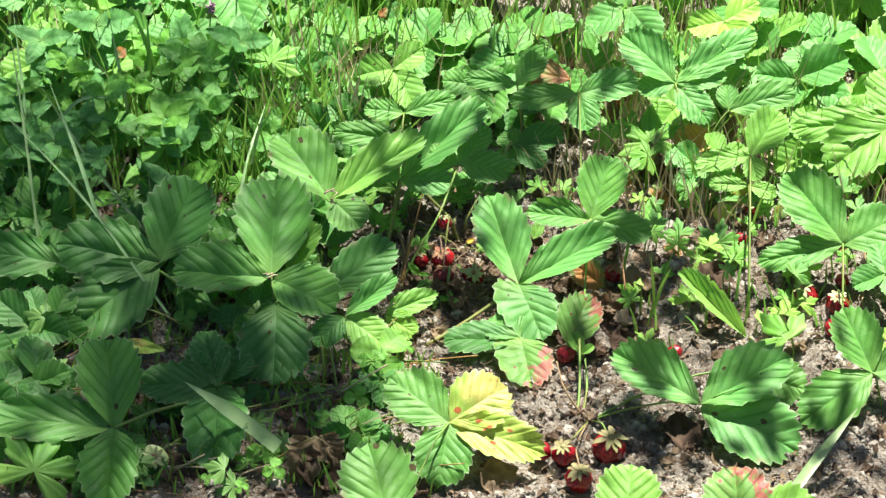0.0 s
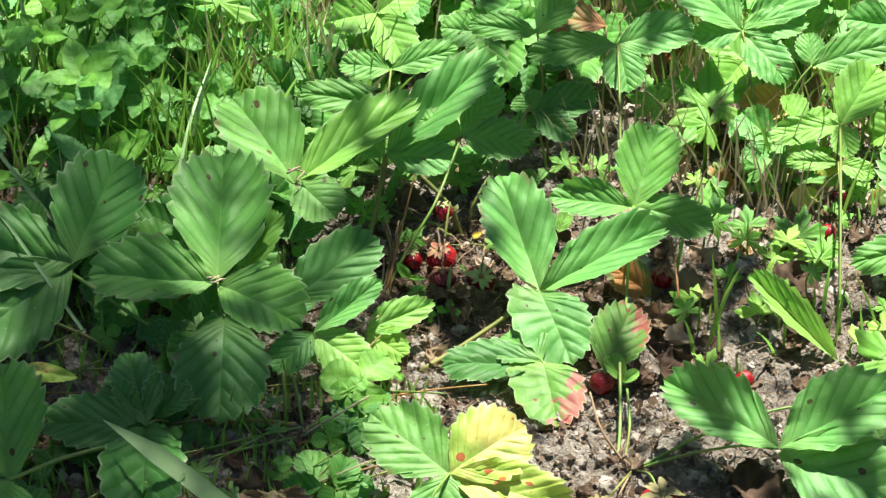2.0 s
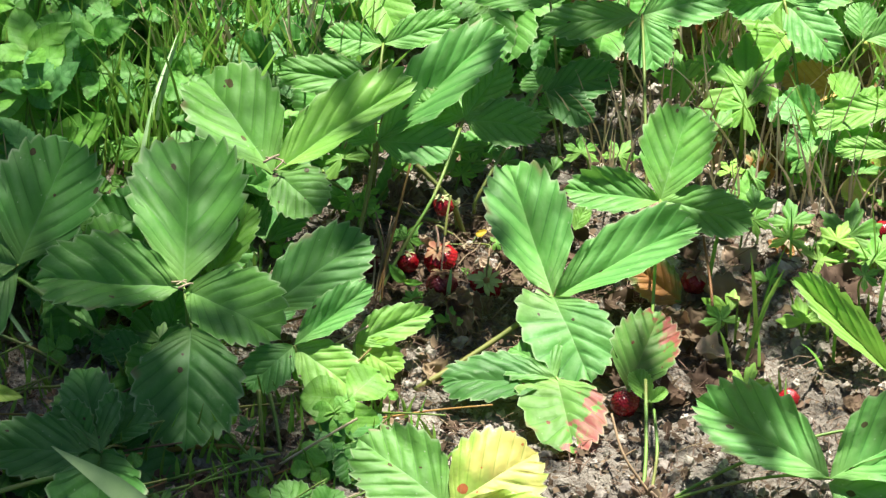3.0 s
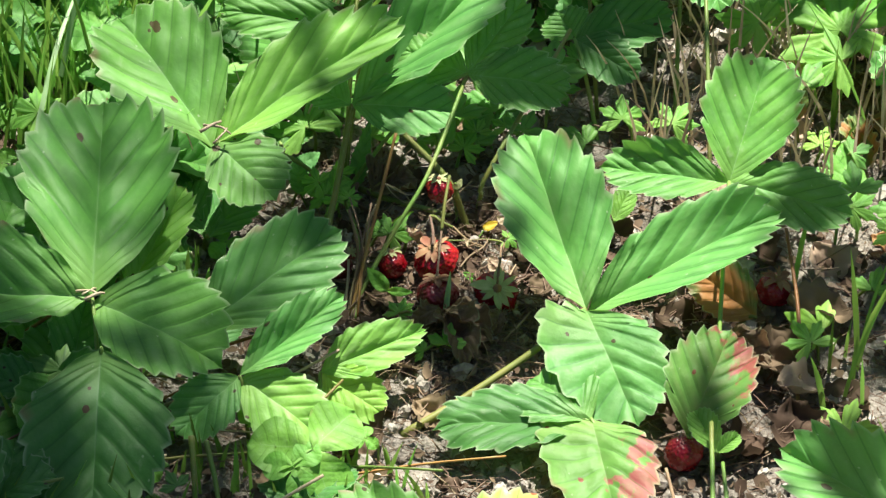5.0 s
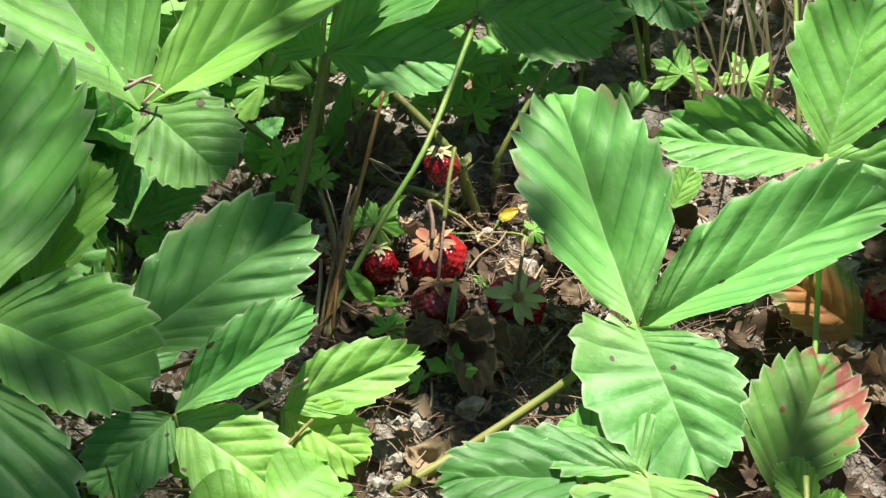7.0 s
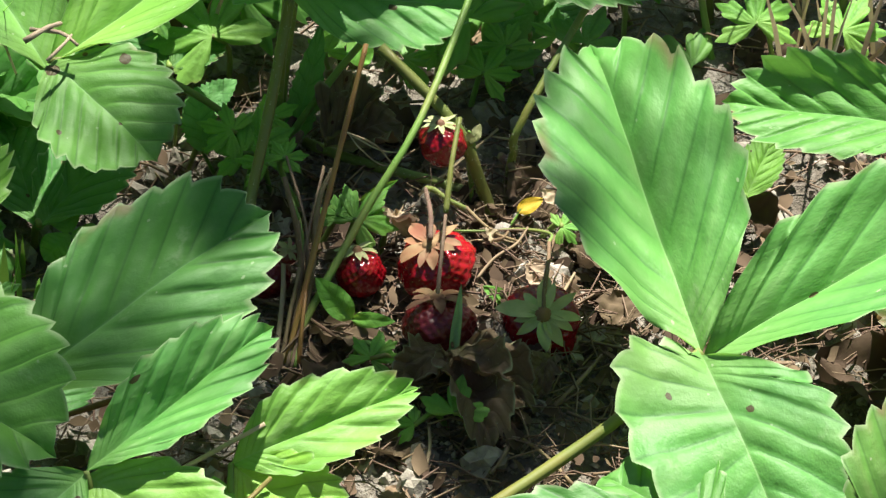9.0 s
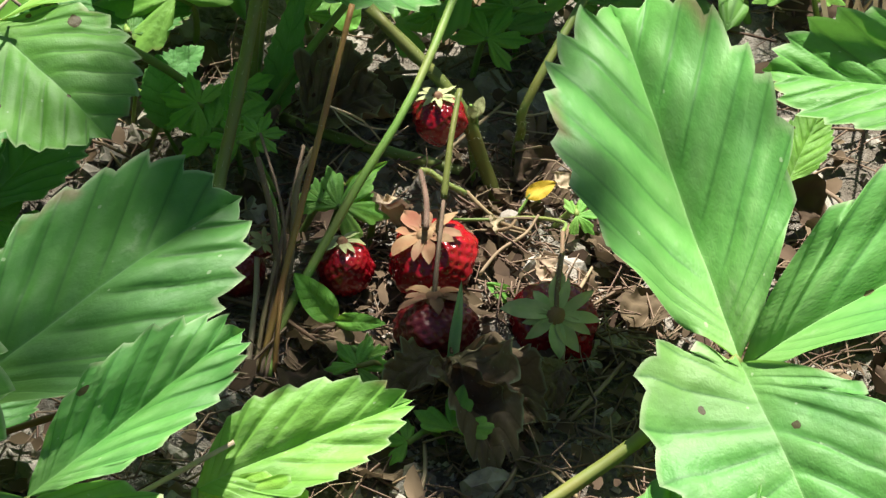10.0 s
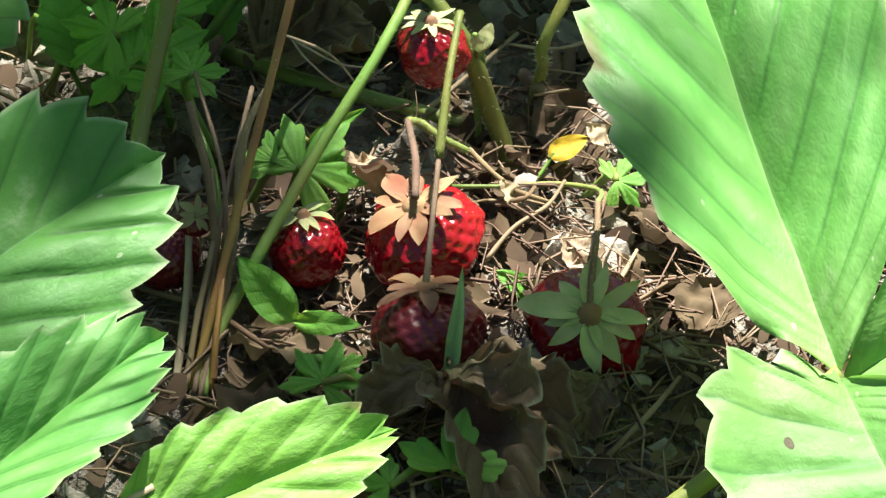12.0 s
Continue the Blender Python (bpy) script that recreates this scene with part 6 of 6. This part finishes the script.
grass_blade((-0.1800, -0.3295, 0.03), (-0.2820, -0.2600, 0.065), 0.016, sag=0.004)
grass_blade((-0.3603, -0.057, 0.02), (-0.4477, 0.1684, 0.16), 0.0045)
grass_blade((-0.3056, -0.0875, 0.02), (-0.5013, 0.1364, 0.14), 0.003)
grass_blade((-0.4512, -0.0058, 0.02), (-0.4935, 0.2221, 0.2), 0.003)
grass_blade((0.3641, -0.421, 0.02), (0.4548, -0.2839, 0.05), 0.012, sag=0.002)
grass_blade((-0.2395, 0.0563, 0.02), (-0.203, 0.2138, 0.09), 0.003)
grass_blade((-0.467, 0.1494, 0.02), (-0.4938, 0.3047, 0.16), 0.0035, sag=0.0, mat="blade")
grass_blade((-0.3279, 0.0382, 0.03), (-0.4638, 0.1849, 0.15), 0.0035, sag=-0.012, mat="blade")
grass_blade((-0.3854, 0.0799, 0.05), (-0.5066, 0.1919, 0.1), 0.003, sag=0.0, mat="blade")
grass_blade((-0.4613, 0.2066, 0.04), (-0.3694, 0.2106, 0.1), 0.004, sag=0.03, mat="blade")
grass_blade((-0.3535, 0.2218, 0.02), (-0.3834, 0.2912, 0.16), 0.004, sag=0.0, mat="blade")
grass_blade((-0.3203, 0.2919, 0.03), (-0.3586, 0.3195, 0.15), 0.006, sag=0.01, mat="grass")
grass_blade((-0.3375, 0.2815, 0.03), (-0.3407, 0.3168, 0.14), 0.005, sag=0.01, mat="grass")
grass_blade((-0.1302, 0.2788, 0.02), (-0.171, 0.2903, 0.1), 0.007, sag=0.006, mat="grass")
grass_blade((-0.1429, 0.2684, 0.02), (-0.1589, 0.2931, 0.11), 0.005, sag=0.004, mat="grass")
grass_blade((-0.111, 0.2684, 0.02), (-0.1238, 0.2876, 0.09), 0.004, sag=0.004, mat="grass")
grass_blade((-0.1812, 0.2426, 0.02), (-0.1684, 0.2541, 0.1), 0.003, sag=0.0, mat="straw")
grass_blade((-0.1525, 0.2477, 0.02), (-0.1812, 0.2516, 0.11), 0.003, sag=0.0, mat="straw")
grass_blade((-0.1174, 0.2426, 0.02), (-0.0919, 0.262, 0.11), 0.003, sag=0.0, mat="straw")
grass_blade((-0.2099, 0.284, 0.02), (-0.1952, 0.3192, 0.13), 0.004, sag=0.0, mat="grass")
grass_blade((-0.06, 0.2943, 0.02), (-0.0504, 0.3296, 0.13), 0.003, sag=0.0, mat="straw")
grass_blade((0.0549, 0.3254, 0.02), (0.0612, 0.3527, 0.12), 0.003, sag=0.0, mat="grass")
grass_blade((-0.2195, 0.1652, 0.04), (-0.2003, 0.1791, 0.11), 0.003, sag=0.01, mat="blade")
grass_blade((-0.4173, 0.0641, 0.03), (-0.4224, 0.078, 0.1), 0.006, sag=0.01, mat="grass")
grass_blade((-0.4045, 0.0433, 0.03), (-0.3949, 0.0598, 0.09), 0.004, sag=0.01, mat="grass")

# ---- undergrowth ----
rnd = random.Random(61)
for i in range(90):
    # old leaf stalks that lie under the leaves
    x, y = rnd.uniform(-0.48, -0.04), rnd.uniform(-0.38, -0.02)
    if x > -0.12 and y > -0.14:
        continue
    a, r = rnd.uniform(-0.5, 0.9), rnd.uniform(0.03, 0.10)
    straw_bit((x, y, rnd.uniform(0.004, 0.012)), (x + math.cos(a) * r, y + math.sin(a) * r, rnd.uniform(0.006, 0.045)), rnd.uniform(0.0008, 0.0014), rnd.choice(("straw", "stalk", "stalk", "olive_stalk", "red_stalk", "dry_stalk")))
rnd = random.Random(27)
for i in range(46):
    x, y = rnd.uniform(0.12, 0.52), rnd.uniform(-0.10, 0.40)
    dry_leaf((x, y, soil_height(x, y) + 0.003), rnd.uniform(0.016, 0.042), rnd.uniform(0, 360), 700 + i, ("pale_leaf", "dry_leaf", "pale_leaf", "rusty")[i % 4], rnd.uniform(5, 40))
rnd = random.Random(11)


def clear(x, y):
    """The open soil round the fruit, free of chance growth."""
    return not (-0.10 < x < 0.20 and -0.13 < y < 0.12) and not (x > -0.02 and y < -0.10)


grass_patch("grass", 3600, -0.85, 0.85, 0.36, 1.0, 0.08, 0.2, 3)
grass_patch("dry_grass", 700, -0.85, 0.85, 0.30, 0.8, 0.06, 0.16, 9, "straw", (0.001, 0.002))
grass_patch("grass", 500, -0.75, -0.20, 0.14, 0.40, 0.05, 0.15, 5)
grass_patch("grass", 1500, -0.60, -0.13, -0.38, 0.12, 0.012, 0.045, 7)
grass_patch("dry_grass", 420, -0.22, 0.4, 0.30, 0.55, 0.08, 0.17, 41, "straw", (0.0012, 0.0028))
grass_patch("grass", 260, -0.5, -0.15, 0.12, 0.32, 0.06, 0.14, 42, "grass", (0.0015, 0.003))
grass_patch("grass", 350, -0.20, 0.02, 0.33, 0.55, 0.10, 0.2, 10, "grass", (0.002, 0.004))
grass_patch("grass", 500, 0.25, 0.75, 0.10, 0.50, 0.04, 0.12, 6)
for i in range(34):
    x, y = rnd.uniform(-0.62, -0.18), rnd.uniform(0.14, 0.5)
    mint_sprig((x, y, 0), rnd.uniform(0.06, 0.11), rnd.uniform(0.05, 0.075), i, ("mint", "mint", "green")[i % 3])
for i in range(70):
    x, y = rnd.uniform(-0.75, 0.75), rnd.uniform(0.45, 0.9)
    mint_sprig((x, y, 0), rnd.uniform(0.09, 0.2), rnd.uniform(0.045, 0.07), 100 + i, "herb")
for i in range(30):
    x, y = rnd.uniform(-0.7, 0.75), rnd.uniform(0.38, 0.95)
    wild_plant((x, y, 0), rnd.choice((4, 5, 6)), rnd.uniform(0.08, 0.15), rnd.uniform(0.05, 0.075), ("young", "bright", "bright", "lime"), 500 + i, "leafy strawberry plant in the sunny back row")
for i in range(10):
    x, y = rnd.uniform(0.28, 0.7), rnd.uniform(-0.1, 0.4)
    wild_plant((x, y, 0), rnd.choice((3, 4)), rnd.uniform(0.04, 0.07), rnd.uniform(0.04, 0.055), ("bright", "green", "young"), 600 + i, "small strawberry plant with bright leaves at the sunny edge")
# dark-coloured low leaves stand in for deep shade under the plants
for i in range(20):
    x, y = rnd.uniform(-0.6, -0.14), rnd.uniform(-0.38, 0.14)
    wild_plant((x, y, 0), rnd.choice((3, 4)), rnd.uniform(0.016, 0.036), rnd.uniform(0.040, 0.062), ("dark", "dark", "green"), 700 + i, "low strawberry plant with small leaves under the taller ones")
for i in range(44):
    x, y = rnd.uniform(-0.5, -0.17), rnd.uniform(0.10, 0.36)
    mint_sprig((x, y, 0), rnd.uniform(0.045, 0.10), rnd.uniform(0.042, 0.065), 300 + i, ("mint", "green", "mint", "herb")[i % 4])
for i in range(12):
    x, y = rnd.uniform(-0.2, 0.15), rnd.uniform(0.20, 0.42)
    wild_plant((x, y, 0), rnd.choice((3, 4)), rnd.uniform(0.03, 0.06), rnd.uniform(0.035, 0.055), ("dark", "green"), 800 + i, "small strawberry plant under taller ones, some leaves coloured darker for shade")
wild_plant((0.47, 0.3, 0), 5, 0.075, 0.065, ("young", "bright"), 850, "leafy strawberry plant among the grass behind the fruit")
wild_plant((0.4, 0.335, 0), 4, 0.075, 0.06, ("young", "bright"), 851, "leafy strawberry plant among the grass behind the fruit")
wild_plant((0.5, 0.21, 0), 4, 0.06, 0.06, ("young", "bright"), 853, "leafy strawberry plant among the grass behind the fruit")
wild_plant((0.12, 0.34, 0), 4, 0.07, 0.055, ("green", "bright"), 855, "leafy strawberry plant among the grass behind the fruit")
wild_plant((0.03, 0.34, 0), 4, 0.075, 0.05, ("green", "bright"), 856, "leafy strawberry plant among the grass behind the fruit")
wild_plant((-0.08, 0.33, 0), 5, 0.08, 0.055, ("green", "young"), 857, "leafy strawberry plant among the grass behind the fruit")
wild_plant((-0.3, 0.33, 0), 5, 0.08, 0.06, ("green", "bright"), 858, "leafy strawberry plant among the grass behind the fruit")
wild_plant((-0.42, 0.35, 0), 5, 0.08, 0.06, ("green", "young"), 859, "leafy strawberry plant among the grass behind the fruit")
wild_plant((-0.49, 0.22, 0), 4, 0.06, 0.055, ("green", "bright"), 860, "leafy strawberry plant among the grass behind the fruit")
herb_carpet(170, -0.6, 0.1, 0.13, 0.42, 31)
grass_patch("dry_grass", 240, -0.21, -0.06, 0.22, 0.36, 0.07, 0.14, 44, "straw", (0.0014, 0.003))
grass_patch("grass", 260, -0.22, -0.05, 0.22, 0.36, 0.06, 0.14, 45, "grass", (0.002, 0.0045))
grass_patch("grass", 300, 0.2, 0.6, 0.22, 0.48, 0.05, 0.12, 46, "grass", (0.002, 0.004))
grass_patch("dry_grass", 1150, 0.11, 0.65, 0.09, 0.45, 0.03, 0.11, 34, "straw", (0.001, 0.0024))
grass_patch("dry_grass", 160, -0.5, -0.05, 0.10, 0.45, 0.03, 0.10, 35, "straw", (0.001, 0.002))
herb_carpet(60, -0.6, -0.13, -0.38, 0.13, 32, "dark")
grass_patch("grass", 260, -0.15, 0.0, -0.38, -0.14, 0.012, 0.04, 37)
for i in range(2):
    x, y = rnd.uniform(-0.14, -0.03), rnd.uniform(-0.36, -0.15)
    wild_plant((x, y, 0), 3, rnd.uniform(0.014, 0.024), rnd.uniform(0.028, 0.042), ("dark", "green"), 740 + i, "low strawberry plant with small leaves under the taller ones")
for i in range(170):
    x, y = rnd.uniform(-0.6, 0.65), rnd.uniform(-0.05, 0.6)
    if clear(x, y):
        cut_leaf((x, y, rnd.uniform(0.01, 0.05)), rnd.uniform(0.02, 0.045), rnd.uniform(-80, 80), rnd.choice((3, 3, 5)), rnd.choice(("herb", "green", "green")))
for i in range(130):
    x, y = rnd.uniform(-0.6, 0.0), rnd.uniform(-0.38, 0.45) * (1.0 if i % 3 else 0.9)
    if clear(x, y):
        clover((x, y, rnd.uniform(0.008, 0.022)), rnd.uniform(0.016, 0.03), rnd.uniform(0, 120))
for i in range(260):
    x, y = rnd.uniform(-0.5, 0.55), rnd.uniform(-0.38, 0.40)
    dry_leaf((x, y, soil_height(x, y)), rnd.uniform(0.008, 0.032) * (1 if clear(x, y) else 0.75), rnd.uniform(0, 360), i)
for i in range(230):
    x, y = rnd.uniform(-0.45, 0.55), rnd.uniform(-0.38, 0.35)
    if i % 3 == 0:
        x, y = rnd.uniform(-0.1, 0.12), rnd.uniform(-0.1, 0.12)
    a, r = rnd.uniform(0, 6.28), rnd.uniform(0.006, 0.04)
    z = soil_height(x, y)
    straw_bit((x, y, z + 0.002), (x + math.cos(a) * r, y + math.sin(a) * r, z + rnd.uniform(0.002, 0.010)), rnd.uniform(0.0003, 0.0008), rnd.choice(("dry_straw", "twig", "twig", "dry_stalk")))
for i in range(30):
    x, y = rnd.uniform(0.2, 0.56), rnd.uniform(-0.14, 0.16)
    cut_leaf((x, y, rnd.uniform(0.008, 0.03)), rnd.uniform(0.02, 0.042), rnd.uniform(-80, 80), rnd.choice((3, 5)), rnd.choice(("herb", "lime", "herb")))
grass_patch("grass", 160, 0.2, 0.6, -0.15, 0.2, 0.02, 0.08, 21)
for i in range(40):
    x, y = rnd.uniform(0.03, 0.6), rnd.uniform(0.10, 0.45)
    a = rnd.uniform(-1.5, 1.5)
    oval_leaf((x, y, 0.012), (x + 0.028 * math.sin(a), y + 0.01, 0.012 + 0.028 * math.cos(a) ** 2), rnd.uniform(0.014, 0.022), rnd.choice(("yellow", "rusty", "dead", "yellow")))


def beyond(x, y):
    """The meadow round the bed."""
    return not (-0.75 < x < 0.75 and -0.55 < y < 0.95)


grass_patch("grass", 14000, -2.4, 2.4, -2.2, 3.2, 0.05, 0.14, 51, "grass", (0.003, 0.006), beyond)
grass_patch("dry_grass", 1600, -2.4, 2.4, -2.2, 3.2, 0.06, 0.15, 52, "straw", (0.002, 0.004), beyond)
for i in range(26):
    a = i * 2.39996
    x, y = 1.0 * math.cos(a) * (1 + 0.02 * i), 0.2 + 1.05 * math.sin(a) * (1 + 0.02 * i)
    if beyond(x, y):
        wild_plant((x, y, 0), rnd.choice((4, 5)), rnd.uniform(0.06, 0.10), rnd.uniform(0.05, 0.07), ("green", "bright", "young"), 900 + i, "leafy strawberry plant at the edge of the bed")
